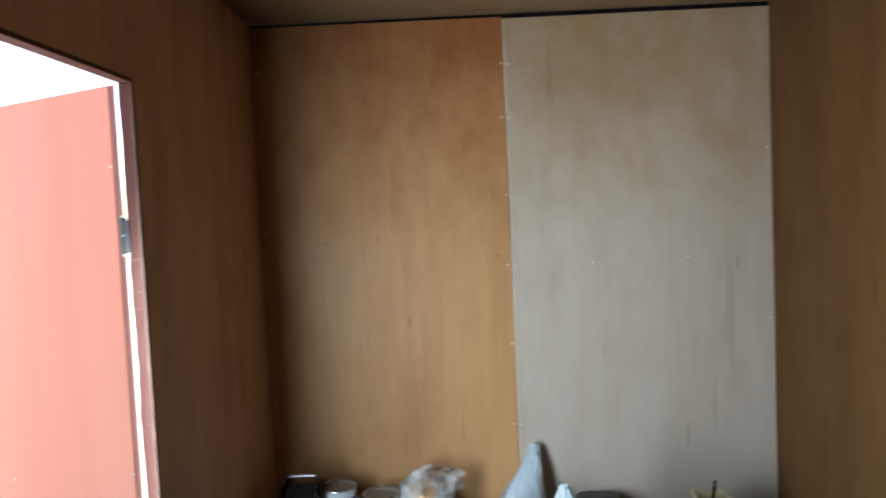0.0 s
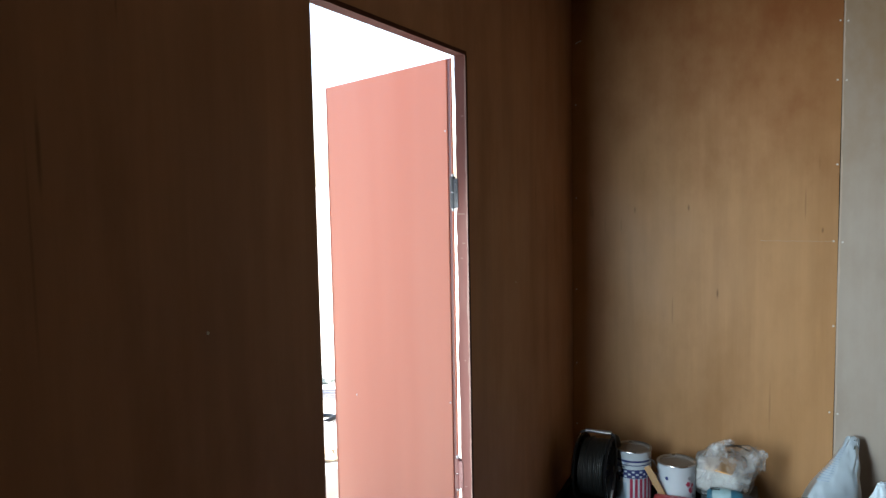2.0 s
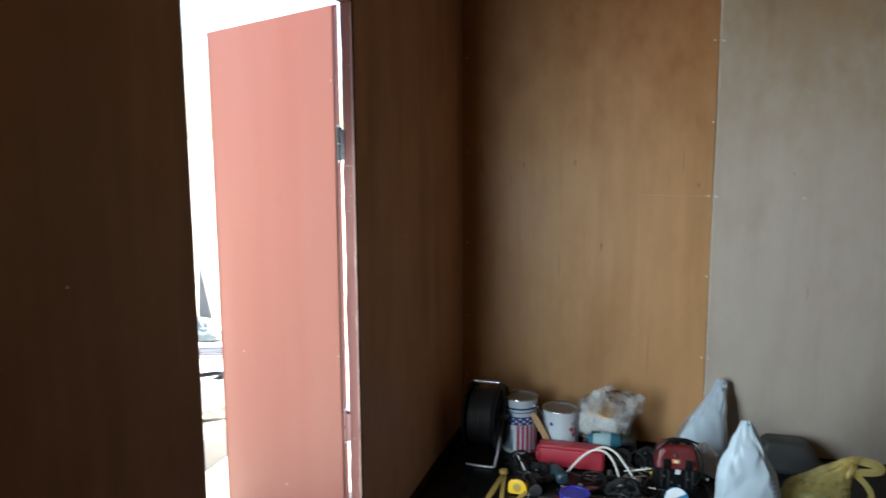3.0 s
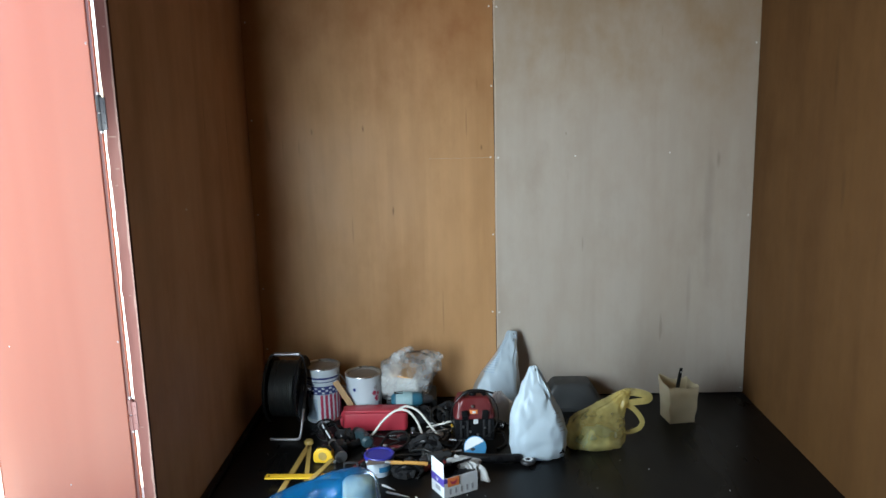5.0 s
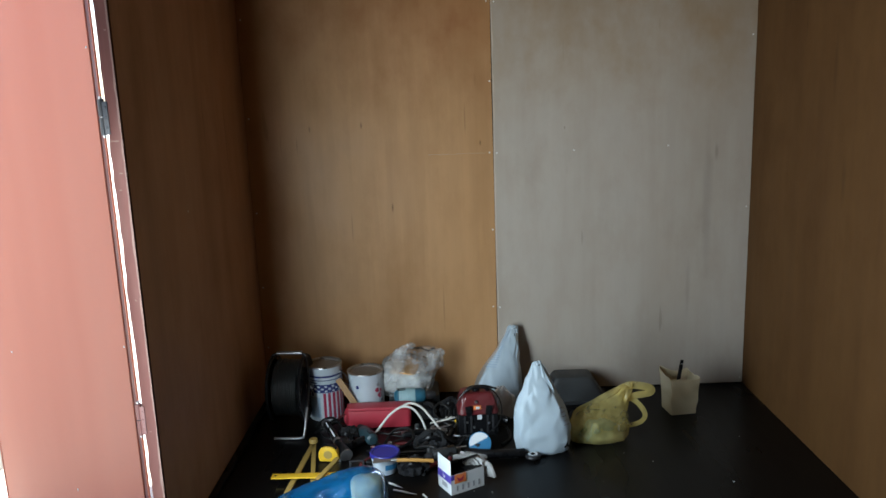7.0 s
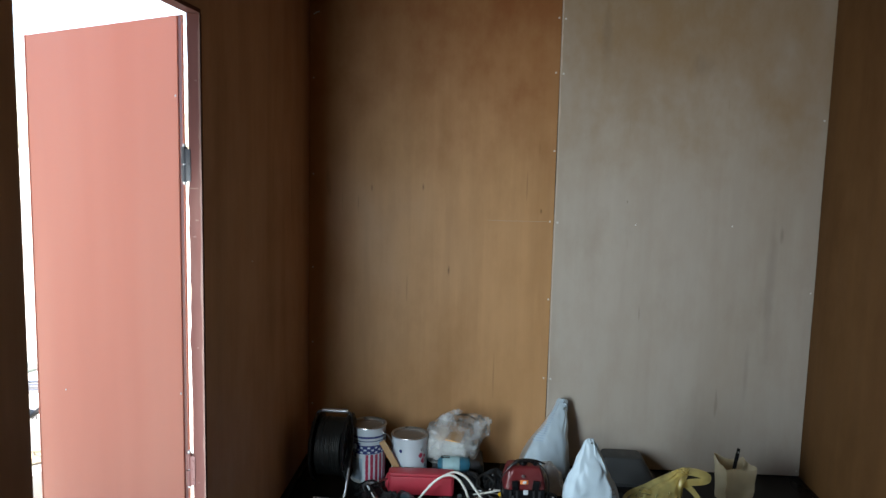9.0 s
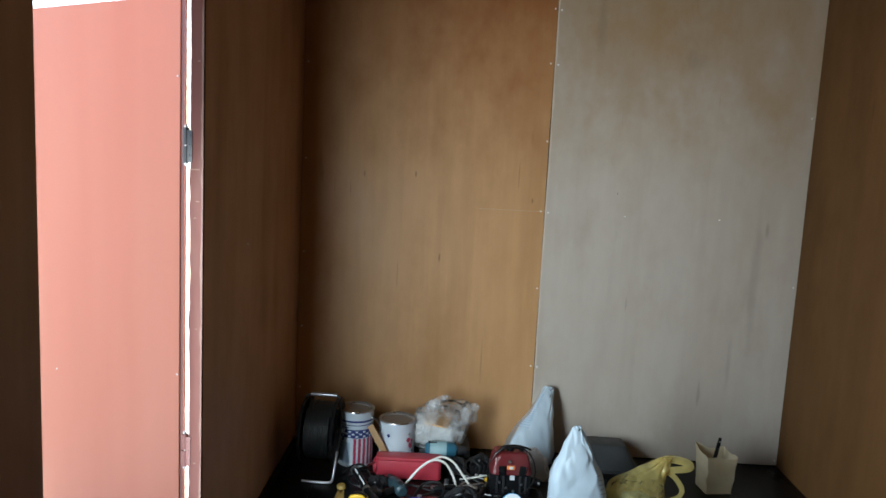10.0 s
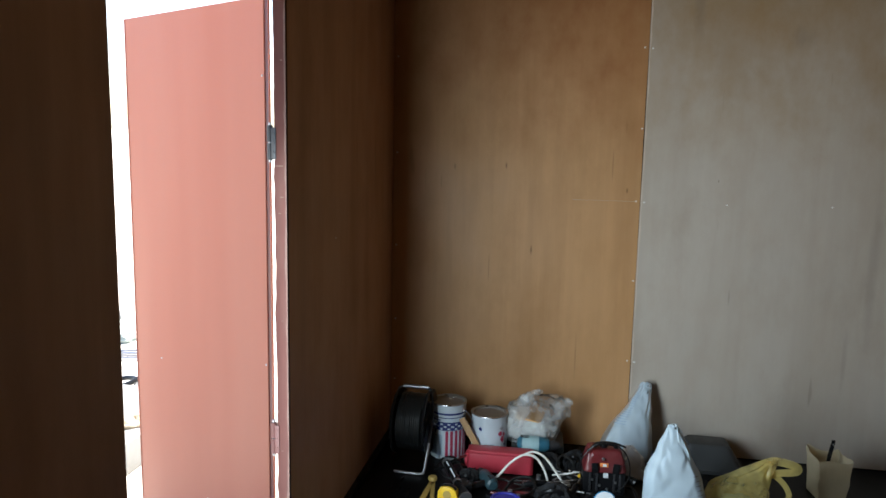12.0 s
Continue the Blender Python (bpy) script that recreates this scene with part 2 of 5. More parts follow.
RED_CASE = material("red_plastic", (0.43, 0.035, 0.055), 0.45, 0, 0.08, 30.0, 0.15, dirt=0.3, dirt_col=(0.22, 0.03, 0.04))
RED_TOOL = material("red_tool_plastic", (0.115, 0.014, 0.016), 0.42, 0, 0.1, 40.0, 0.1, dirt=0.3)
TEAL = material("teal_plastic", (0.022, 0.115, 0.175), 0.42, 0, 0.15, 50.0, 0.1, dirt=0.35, dirt_col=(0.06, 0.07, 0.07))
TEAL_PALE = material("dusty_teal_plastic", (0.26, 0.40, 0.43), 0.5, 0, 0.2, 50.0, 0.1, dirt=0.4, dirt_col=(0.25, 0.25, 0.22))
TEAL_DIM = material("grimy_teal_plastic", (0.022, 0.05, 0.062), 0.4, 0, 0.3, 50.0, 0.2, dirt=0.5, dirt_col=(0.05, 0.06, 0.06))
YELLOW = material("yellow_plastic", (0.78, 0.47, 0.03), 0.38, 0, 0.06, 40.0, 0.08, dirt=0.2, dirt_col=(0.35, 0.2, 0.03))
OCHRE = material("worn_yellow_paint", (0.42, 0.28, 0.075), 0.5, 0, 0.15, 40.0, 0.1, dirt=0.5, dirt_col=(0.25, 0.17, 0.08))
BLUE_LID = material("blue_plastic", (0.02, 0.022, 0.22), 0.38, 0, 0.06, 30.0, 0.05)
BLUE_DISC = material("blue_label", (0.03, 0.17, 0.33), 0.4, 0, 0.1, 40.0, 0.05)
KRAFT = material("pale_kraft_paper", (0.62, 0.535, 0.375), 0.7, 0, 0.07, 40.0, 0.35, (1, 1, 0.4), 0.25, (0.36, 0.29, 0.18))
BROWN_CARD = material("brown_card", (0.30, 0.17, 0.075), 0.6, 0, 0.15, 40.0, 0.2)
KRAFT_IN = material("paper_inside", (0.42, 0.35, 0.24), 0.75, 0, 0.08, 40.0, 0.3)
CLOTH = material("grey_knit", (0.34, 0.335, 0.33), 0.9, 0, 0.25, 220.0, 0.8, dirt=0.4, dirt_col=(0.13, 0.12, 0.11))
DARK_CLOTH = material("dark_cloth", (0.008, 0.008, 0.0095), 0.9, 0, 0.3, 160.0, 0.8, dirt=0.3)
PACK = material("amber_wrapper", (0.72, 0.36, 0.10), 0.45, 0, 0.12, 30.0, 0.1, dirt=0.3, dirt_col=(0.75, 0.6, 0.4))
GREEN_GLASS = material("green_bottle", (0.16, 0.27, 0.17), 0.15, 0, 0.1, 30.0, 0.0, transmission=0.35)
PAPER_ROLL = material("cream_roll", (0.86, 0.80, 0.46), 0.7, 0, 0.06, 30.0, 0.2, dirt=0.2, dirt_col=(0.45, 0.5, 0.45))
FILM_WHITE = film("white_film", (0.54, 0.635, 0.71), 0.05, 0.42, 22.0, 0.25, bump=0.35)
WRAP = film("cloudy_film", (0.62, 0.60, 0.60), 0.25, 0.3, 26.0, 0.3, bump=0.5, tint=0.2)
WRAP_GREEN = film("pale_green_film", (0.52, 0.62, 0.48), 0.45, 0.12, 30.0, 0.3, bump=0.6, tint=0.3)
FILM_BLUE = film("blue_film", (0.004, 0.17, 0.44), 0.64, 0.13, 18.0, 0.5, bump=0.35, tint=0.28)
FILM_YELLOW = film("yellow_film", (0.98, 0.80, 0.33), 0.58, 0.18, 24.0, 0.62, bump=0.4, tint=0.22)
FILM_CLEAR = film("clear_film", (0.90, 0.94, 0.97), 0.80, 0.16, 40.0, 0.40, bump=0.5, tint=0.03)
CONCRETE = material("grey_concrete", (0.21, 0.21, 0.20), 0.85, 0, 0.15, 12.0, 0.5, dirt=0.3, dirt_col=(0.2, 0.2, 0.18))
TARP = material("grey_green_sheet", (0.26, 0.30, 0.27), 0.45, 0, 0.2, 14.0, 0.3, dirt=0.4, dirt_col=(0.12, 0.12, 0.10))
WEATHERED = material("weathered_wood", (0.17, 0.165, 0.16), 0.8, 0, 0.2, 40.0, 0.3, (1, 1, 0.1), 0.3, (0.1, 0.09, 0.08))
GROUND = material("pale_dusty_ground", (0.50, 0.47, 0.41), 0.9, 0, 0.12, 3.0, 0.6, dirt=0.3, dirt_col=(0.36, 0.33, 0.28))


# ---- mesh helpers ----
def mesh_object(name, bm, mat, smooth=30):
    me = bpy.data.meshes.new(name)
    bm.normal_update()
    if smooth:
        for f in bm.faces:
            f.smooth = True
        for e in bm.edges:
            e.smooth = len(e.link_faces) == 2 and e.calc_face_angle(0.0) < radians(smooth)
    bm.to_mesh(me)
    bm.free()
    me.materials.append(mat)
    return new(name, me)


def part(name, bm, mat, parent, label="", smooth=30):
    ob = mesh_object(name, bm, mat, smooth)
    ob.parent = parent
    if label:
        tagged(ob, label)
    return ob


def thing(name, m, label, category, group=""):
    ob = new(name)
    ob.empty_display_size = 0.05
    ob.matrix_world = m
    return tagged(ob, label, category, group)


def structure(name, bm, mat, label="", smooth=0):
    return tagged(mesh_object(name, bm, mat, smooth), label, "", "", "structure")


def box(bm, lo, hi, m=Matrix(), bevel=0.0, seg=2):
    lo, hi = Vector(lo), Vector(hi)
    r = bmesh.ops.create_cube(bm, size=1, matrix=m @ Matrix.LocRotScale((lo + hi) / 2, None, hi - lo))
    if bevel:
        es = list({e for v in r["verts"] for e in v.link_edges})
        bmesh.ops.bevel(bm, geom=es, offset=bevel, segments=seg, profile=0.6, affect="EDGES")
    return bm


def B(lo, hi, m=Matrix(), bevel=0.0, seg=2):
    return box(bmesh.new(), lo, hi, m, bevel, seg)


def rod(bm, a, b, r0, r1=None, seg=16):
    a, b = Vector(a), Vector(b)
    m = Matrix.Translation((a + b) / 2) @ (b - a).to_track_quat("Z", "Y").to_matrix().to_4x4()
    bmesh.ops.create_cone(bm, cap_ends=True, segments=seg, radius1=r0, radius2=r0 if r1 is None else r1, depth=(b - a).length, matrix=m)
    return bm


def R(a, b, r0, r1=None, seg=16):
    return rod(bmesh.new(), a, b, r0, r1, seg)


def lathe(profile, seg=40, m=Matrix()):
    """Turn rows of (radius, z) about z; ends are closed where the radius is zero."""
    bm = bmesh.new()
    rings = []
    for r, z in profile:
        if r < 1e-6:
            rings.append([bm.verts.new(m @ Vector((0, 0, z)))])
        else:
            rings.append([bm.verts.new(m @ Vector((r * math.cos(2 * math.pi * i / seg), r * math.sin(2 * math.pi * i / seg), z))) for i in range(seg)])
    for p, q in zip(rings, rings[1:]):
        for i in range(seg):
            k = (i + 1) % seg
            if len(p) == 1 and len(q) > 1:
                bm.faces.new((p[0], q[i], q[k]))
            elif len(q) == 1 and len(p) > 1:
                bm.faces.new((p[i], p[k], q[0]))
            elif len(p) > 1:
                bm.faces.new((p[i], p[k], q[k], q[i]))
    bmesh.ops.recalc_face_normals(bm, faces=bm.faces)
    return bm


def spline(pts, n=10, closed=False):
    pts = [Vector(p) for p in pts]
    out, k = [], len(pts)
    for i in range(k if closed else k - 1):
        p0, p1, p2, p3 = (pts[j % k] if closed else pts[min(max(j, 0), k - 1)] for j in (i - 1, i, i + 1, i + 2))
        for s in range(n):
            t = s / n
            out.append(0.5 * ((2 * p1) + (p2 - p0) * t + (2 * p0 - 5 * p1 + 4 * p2 - p3) * t * t + (3 * p1 - p0 - 3 * p2 + p3) * t ** 3))
    if not closed:
        out.append(pts[-1])
    return out


def tube(pts, r, seg=8, n=8, closed=False, flat=1.0, bm=None):
    """A round (or flattened) tube along a smooth line through the points."""
    bm = bm or bmesh.new()
    line = spline(pts, n, closed)
    up = Vector((0.13, 0.21, 0.97))
    rings = []
    for i, p in enumerate(line):
        a = line[i - 1] if (i or closed) else p
        b = line[(i + 1) % len(line)] if (i + 1 < len(line) or closed) else p
        d = (b - a).normalized()
        u = (up - d * up.dot(d)).normalized()
        w = d.cross(u)
        up = u
        rings.append([bm.verts.new(p + u * (r * math.cos(2 * math.pi * s / seg)) + w * (r * flat * math.sin(2 * math.pi * s / seg))) for s in range(seg)])
    for i in range(len(rings) if closed else len(rings) - 1):
        p, q = rings[i], rings[(i + 1) % len(rings)]
        for s in range(seg):
            bm.faces.new((p[s], p[(s + 1) % seg], q[(s + 1) % seg], q[s]))
    if not closed:
        bm.faces.new(rings[0]), bm.faces.new(rings[-1])
    bmesh.ops.recalc_face_normals(bm, faces=bm.faces)
    return bm


def prism(outline, z0, z1, m=Matrix(), bevel=0.0):
    """Extrude a flat outline of (x, y) from z0 to z1."""
    bm = bmesh.new()
    lo = [bm.verts.new(m @ Vector((x, y, z0))) for x, y in outline]
    hi = [bm.verts.new(m @ Vector((x, y, z1))) for x, y in outline]
    n = len(outline)
    bm.faces.new(lo[::-1]), bm.faces.new(hi)
    for i in range(n):
        bm.faces.new((lo[i], lo[(i + 1) % n], hi[(i + 1) % n], hi[i]))
    bmesh.ops.recalc_face_normals(bm, faces=bm.faces)
    if bevel:
        bmesh.ops.bevel(bm, geom=list(bm.edges), offset=bevel, segments=2, profile=0.6, affect="EDGES")
    return bm


class Sack:
    """The skin of a soft bag: rows of (z, centre x, centre y, half width, half depth), creased and folded."""

    def __init__(self, rows, fold=0.12, pleats=9, seed=0, crumple=0.012, floor=0.002, square=2.4, facet=0.0, cell=11.0):
        self.facet, self.cell = facet, cell
        self.rows, self.fold, self.pleats, self.seed, self.crumple, self.floor, self.square = rows, fold, pleats, seed, crumple, floor, square

    def at(self, u, v, out=0.0):
        rows = self.rows
        s = v * (len(rows) - 1)
        i = min(int(s), len(rows) - 2)
        f = s - i
        p = [rows[min(max(j, 0), len(rows) - 1)] for j in (i - 1, i, i + 1, i + 2)]
        z, cx, cy, rx, ry = (0.5 * (2 * b + (c - a) * f + (2 * a - 5 * b + 4 * c - d) * f * f + (3 * b - a - 3 * c + d) * f ** 3) for a, b, c, d in zip(*p))
        a = 2 * math.pi * u
        c, sn = math.cos(a), math.sin(a)
        e = 2 / self.square
        x = math.copysign(abs(c) ** e, c)
        y = math.copysign(abs(sn) ** e, sn)
        k = 1 + self.fold * (0.25 + v) * math.sin(self.pleats * a + 5 * noise.noise(Vector((c * 1.3, sn * 1.3, v * 1.5 + self.seed)))) * (0.5 + noise.noise(Vector((c * 2, sn * 2, self.seed + v * 2))))
        q = Vector((cx + (max(rx, 0.003) * k + out) * x, cy + (max(ry, 0.003) * k + out) * y, z))
        w = Vector((c * 1.7 + self.seed, sn * 1.7, q.z * 16))
        ridge = 1 - 2 * abs(noise.noise(w * 1.9))
        q += Vector((c, sn, 0.35)) * self.crumple * (noise.noise(w * 2.7) * 0.8 + (ridge - 0.6) * 0.45)
        if self.facet:
            near = noise.voronoi(Vector((q.x, q.y, q.z * 0.7)) * self.cell + Vector((self.seed, 0, 0)))[0]
            tiny = noise.voronoi(Vector((q.x, q.y, q.z * 0.6)) * self.cell * 2.7 + Vector((0, self.seed, 0)))[0]
            q += Vector((c, sn, 0.1)) * self.facet * ((0.55 - near[0]) + 0.35 * (0.5 - tiny[0]))
        q.z = max(q.z, self.floor)
        return q

    def skin(self, seg=72, levels=44, caps=True):
        bm = bmesh.new()
        rings = [[bm.verts.new(self.at(i / seg, j / levels)) for i in range(seg)] for j in range(levels + 1)]
        for p, q in zip(rings, rings[1:]):
            for i in range(seg):
                bm.faces.new((p[i], p[(i + 1) % seg], q[(i + 1) % seg], q[i]))
        if caps:
            bm.faces.new(rings[0][::-1]), bm.faces.new(rings[-1])
        return bm

    def patch(self, u0, u1, v0, v1, out=0.0015, n=6, cut=0.0):
        """A printed patch lying on the skin; cut narrows its top edge to a point."""
        bm = bmesh.new()
        g = []
        for j in range(n + 1):
            t = j / n
            mid, half = (u0 + u1) / 2, (u1 - u0) / 2 * (1 - cut * t)
            g.append([bm.verts.new(self.at(mid + half * (2 * i / n - 1), v0 + (v1 - v0) * t, out)) for i in range(n + 1)])
        for p, q in zip(g, g[1:]):
            for i in range(n):
                bm.faces.new((p[i], p[i + 1], q[i + 1], q[i]))
        return bm


def crinkled(sack, seg, levels, jitter, seed, caps=True, cuts=3, rounds=2):
    """A bag's skin drawn into flat creased facets."""
    bm = sack.skin(seg, levels, caps)
    rng = random.Random(seed)
    for v in bm.verts:
        low = v.co.z <= sack.floor + 0.004
        v.co += Vector((rng.uniform(-1, 1), rng.uniform(-1, 1), 0 if low else rng.uniform(-1, 1))) * jitter
        v.co.z = max(v.co.z, sack.floor)
    bmesh.ops.triangulate(bm, faces=[f for f in bm.faces if len(f.verts) == 4], quad_method="SHORT_EDGE")
    bmesh.ops.subdivide_edges(bm, edges=list(bm.edges), cuts=cuts, use_grid_fill=True)
    for _ in range(rounds):
        bmesh.ops.smooth_vert(bm, verts=list(bm.verts), factor=0.5, use_axis_x=True, use_axis_y=True, use_axis_z=True)
    bmesh.ops.recalc_face_normals(bm, faces=list(bm.faces))
    return bm


def merge(*bms):
    bm = bms[0]
    for o in bms[1:]:
        me = bpy.data.meshes.new("join")
        o.to_mesh(me)
        bm.from_mesh(me)
        bpy.data.meshes.remove(me)
        o.free()
    return bm


# ---- the room ----
XL, XR, YB, YF, H = 0.04, 2.44, 0.0, -4.9, 2.356
DOOR_FAR, DOOR_NEAR, DOOR_TOP = -1.390, -2.294, 1.907

structure("floor", B((XL, YF, -0.12), (XR, YB, 0.0)), FLOOR, "black-brown vinyl floor with a dull sheen")
structure("ceiling", B((XL - 0.05, YF - 0.05, H + 0.014), (XR + 0.06, YB + 0.07, H + 0.06)), PLY_CEIL, "brown plywood ceiling")
back = structure("wall_back", B((XL - 0.05, 0.016, -0.12), (XR + 0.06, 0.06, H + 0.012)), BLACK, "back wall lined with two plywood sheets")
left = structure("wall_left", merge(B((-0.0, DOOR_FAR, -0.12), (XL, 0.015, H + 0.012)), B((-0.0, YF, -0.12), (XL, DOOR_NEAR, H + 0.012)),
    B((-0.0, DOOR_NEAR, DOOR_TOP), (XL, DOOR_FAR, H + 0.012))), PLY_LEFT, "brown plywood side wall with a doorway")
right = structure("wall_right", B((XR, YF, -0.12), (XR + 0.05, 0.015, H + 0.012)), PLY_RIGHT, "amber plywood side wall with shade put into its colour")
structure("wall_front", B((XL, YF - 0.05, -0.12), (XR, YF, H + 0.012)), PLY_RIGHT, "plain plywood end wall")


def sheet(name, x0, x1, z0, z1, mat, label, seed):
    """A thin plywood sheet whose upright edges waver a little."""
    bm = bmesh.new()
    n = 40
    cols = []
    for j in range(n + 1):
        z = z0 + (z1 - z0) * j / n
        a = x0 + 0.0025 * noise.noise(Vector((seed, z * 1.7, 0)))
        b = x1 + 0.0025 * noise.noise(Vector((seed + 7, z * 1.7, 0)))
        cols.append([bm.verts.new(v) for v in ((a, 0.0, z), (b, 0.0, z), (b, 0.012, z), (a, 0.012, z))])
    for p, q in zip(cols, cols[1:]):
        for i in range(4):
            bm.faces.new((p[i], p[(i + 1) % 4], q[(i + 1) % 4], q[i]))
    bm.faces.new(cols[0][::-1]), bm.faces.new(cols[-1])
    bmesh.ops.recalc_face_normals(bm, faces=bm.faces)
    return part(name, bm, mat, back, label, 0)


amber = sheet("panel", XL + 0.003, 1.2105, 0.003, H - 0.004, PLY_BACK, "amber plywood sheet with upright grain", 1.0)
pale = sheet("panel", 1.213, XR - 0.003, 0.006, H - 0.012, PLY_GREY, "pale greyish plywood sheet with faint stains and top shade in its colour", 2.0)


def raw_edge(x0, x1, z1, seed):
    """The paler, uneven bare edge of a sawn sheet."""
    bm = bmesh.new()
    n = 90
    rows = []
    for j in range(n + 1):
        z = 0.02 + (z1 - 0.02) * j / n
        w = (x1 - x0) * (0.65 + 0.6 * noise.noise(Vector((seed, z * 9, 0))) + 0.3 * noise.noise(Vector((seed, z * 31, 4))))
        a = x0 + 0.0025 * noise.noise(Vector((2.0, z * 1.7, 0)))
        rows.append([bm.verts.new(v) for v in ((a, -0.0007, z), (a + max(w, 0.001), -0.0007, z))])
    for p, q in zip(rows, rows[1:]):
        bm.faces.new((p[0], p[1], q[1], q[0]))
    return part("raw_edge", bm, RAW_EDGE, pale, "paler bare edge of the sheet", 0)


raw_edge(1.2132, 1.2225, H - 0.02, 6.0)


def screw_head(parent, x, y, z, axis="y", r=0.0042):
    d = Vector((0, -0.0016, 0)) if axis == "y" else Vector((0.0016, 0, 0))
    p = Vector((x, y, z))
    part("screw", rod(bmesh.new(), p, p + d, r, r * 0.8, 10), ZINC, parent)


for z in (0.443, 0.83, 1.203, 1.534, 1.893, 2.14):
    screw_head(amber, 1.197 + 0.004 * math.sin(z * 9), 0.0, z)
    if z not in (0.83, 1.534):
        screw_head(pale, 1.226 + 0.003 * math.sin(z * 7), 0.0, z - 0.004)
for z in (0.27, 0.58, 0.95, 1.4, 1.85):
    screw_head(amber, 0.062, 0.0, z)
for x, z in ((1.594, 1.199), (2.04, 1.205), (2.425, 0.03), (2.422, 0.9), (2.42, 1.7)):
    screw_head(pale, x, 0.0, z)
for y, z in ((-2.66, 1.234), (-0.9, 1.1), (-1.40, 0.55), (-1.401, 1.67)):
    screw_head(left, XL, y, z, "x", 0.0035)
part("scratch", B((0.90, -0.0004, 1.2012), (1.19, 0.0, 1.2022)), PLY_GREY, amber, "long pale scratch")
part("tape_scrap", tube([(0.062, -0.002, 2.140), (0.076, -0.004, 2.148), (0.090, -0.002, 2.152)], 0.003, 6), CARD_WHITE, amber, "small torn scrap of white tape")
structure("baseboard", merge(B((XL, DOOR_FAR + 0.002, 0.0), (XL + 0.026, -0.02, 0.020), bevel=0.006), B((XL, YF + 0.01, 0.0), (XL + 0.026, DOOR_NEAR - 0.004, 0.020), bevel=0.006)), BLACK, "thin black strip along the wall foot")

# ---- doorway ----
frame_ob = thing("door_frame", pose(0, 0, 0), "worn maroon painted door frame in the plywood wall", "door frame")
frame_ob["kind"] = "structure"


def jagged(y0, y1, z0, z1, x_in, x_out, seed):
    """An upright frame board whose outer edge is uneven."""
    bm = bmesh.new()
    n = 70
    rows = []
    for j in range(n + 1):
        z = z0 + (z1 - z0) * j / n
        xo = x_out + 0.004 * noise.noise(Vector((seed, z * 5, 0))) + 0.0045 * noise.noise(Vector((seed, z * 21, 3)))
        rows.append([bm.verts.new(v) for v in ((x_in, y0, z), (x_in, y1, z), (xo, y1, z), (xo, y0, z))])
    for p, q in zip(rows, rows[1:]):
        for i in range(4):
            bm.faces.new((p[i], p[(i + 1) % 4], q[(i + 1) % 4], q[i]))
    bm.faces.new(rows[0][::-1]), bm.faces.new(rows[-1])
    bmesh.ops.recalc_face_normals(bm, faces=bm.faces)
    return bm


part("jamb", jagged(DOOR_FAR - 0.0135, DOOR_FAR - 0.0005, 0.0, DOOR_TOP - 0.014, XL + 0.004, 0.005, 3.0), JAMB, frame_ob, "", 0)
part("jamb", jagged(DOOR_NEAR + 0.0005, DOOR_NEAR + 0.004, 0.0, DOOR_TOP - 0.014, XL - 0.004, 0.004, 8.0), JAMB, frame_ob, "", 0)
part("head", B((0.002, DOOR_NEAR, DOOR_TOP - 0.013), (XL + 0.002, DOOR_FAR, DOOR_TOP - 0.0005)), JAMB, frame_ob, "", 0)
part("threshold", B((-0.03, DOOR_NEAR, -0.12), (XL, DOOR_FAR, 0.006), bevel=0.004), DARK_STEEL, frame_ob, "", 0)
part("edge_bead", jagged(DOOR_FAR - 0.0165, DOOR_FAR - 0.0138, 0.0, DOOR_TOP - 0.014, XL + 0.004, XL - 0.001, 5.0), WORN_EDGE, frame_ob, "pale worn edge of the jamb", 0)
JAMB_Y = DOOR_FAR - 0.0135
for z, mat, lab in ((1.457, DARK_STEEL, "dark bare steel hinge"), (0.512, RED_DARK, "red painted hinge")):
    hinge = part("hinge", merge(R((-0.010, -1.398, z - 0.052), (-0.010, -1.398, z - 0.002), 0.0095), R((-0.010, -1.398, z + 0.002), (-0.010, -1.398, z + 0.052), 0.0095)), mat, frame_ob, lab)
    part("hinge_plate", B((-0.004, JAMB_Y - 0.0032, z - 0.050), (0.011, JAMB_Y - 0.0002, z + 0.045), bevel=0.001), mat, hinge)
    part("pin", R((-0.010, -1.398, z - 0.060), (-0.010, -1.398, z + 0.060), 0.005), STEEL, hinge)
    for dz in (-0.03, 0.0, 0.028):
        part("screw", R((0.004, JAMB_Y - 0.0033, z + dz), (0.004, JAMB_Y - 0.0045, z + dz), 0.004, 0.003, 10), mat, hinge)
for k, (z, w, dx) in enumerate(((1.385, 0.030, 0.018), (1.29, 0.010, 0.028), (1.24, 0.007, 0.02), (0.47, 0.008, 0.022), (1.70, 0.006, 0.03), (0.9, 0.005, 0.026))):
    part("paint_chip", B((dx - w / 2, JAMB_Y - 0.0012, z), (dx + w / 2, JAMB_Y - 0.0002, z + 0.0035), pose(0, 0, 0, 0, 0, 0)), WORN_EDGE, frame_ob)

HINGE, FREE = Vector((-0.026, -1.370)), Vector((-0.783, -0.903))
leaf_dir = (FREE - HINGE).normalized()
LEAF_W = (FREE - HINGE).length
door = thing("door_leaf", Matrix.Translation((HINGE.x, HINGE.y, 0)) @ Matrix.Rotation(math.atan2(leaf_dir.y, leaf_dir.x), 4, "Z"),
    "open red-oxide painted metal door leaf swung outwards", "door")
door["kind"] = "structure"
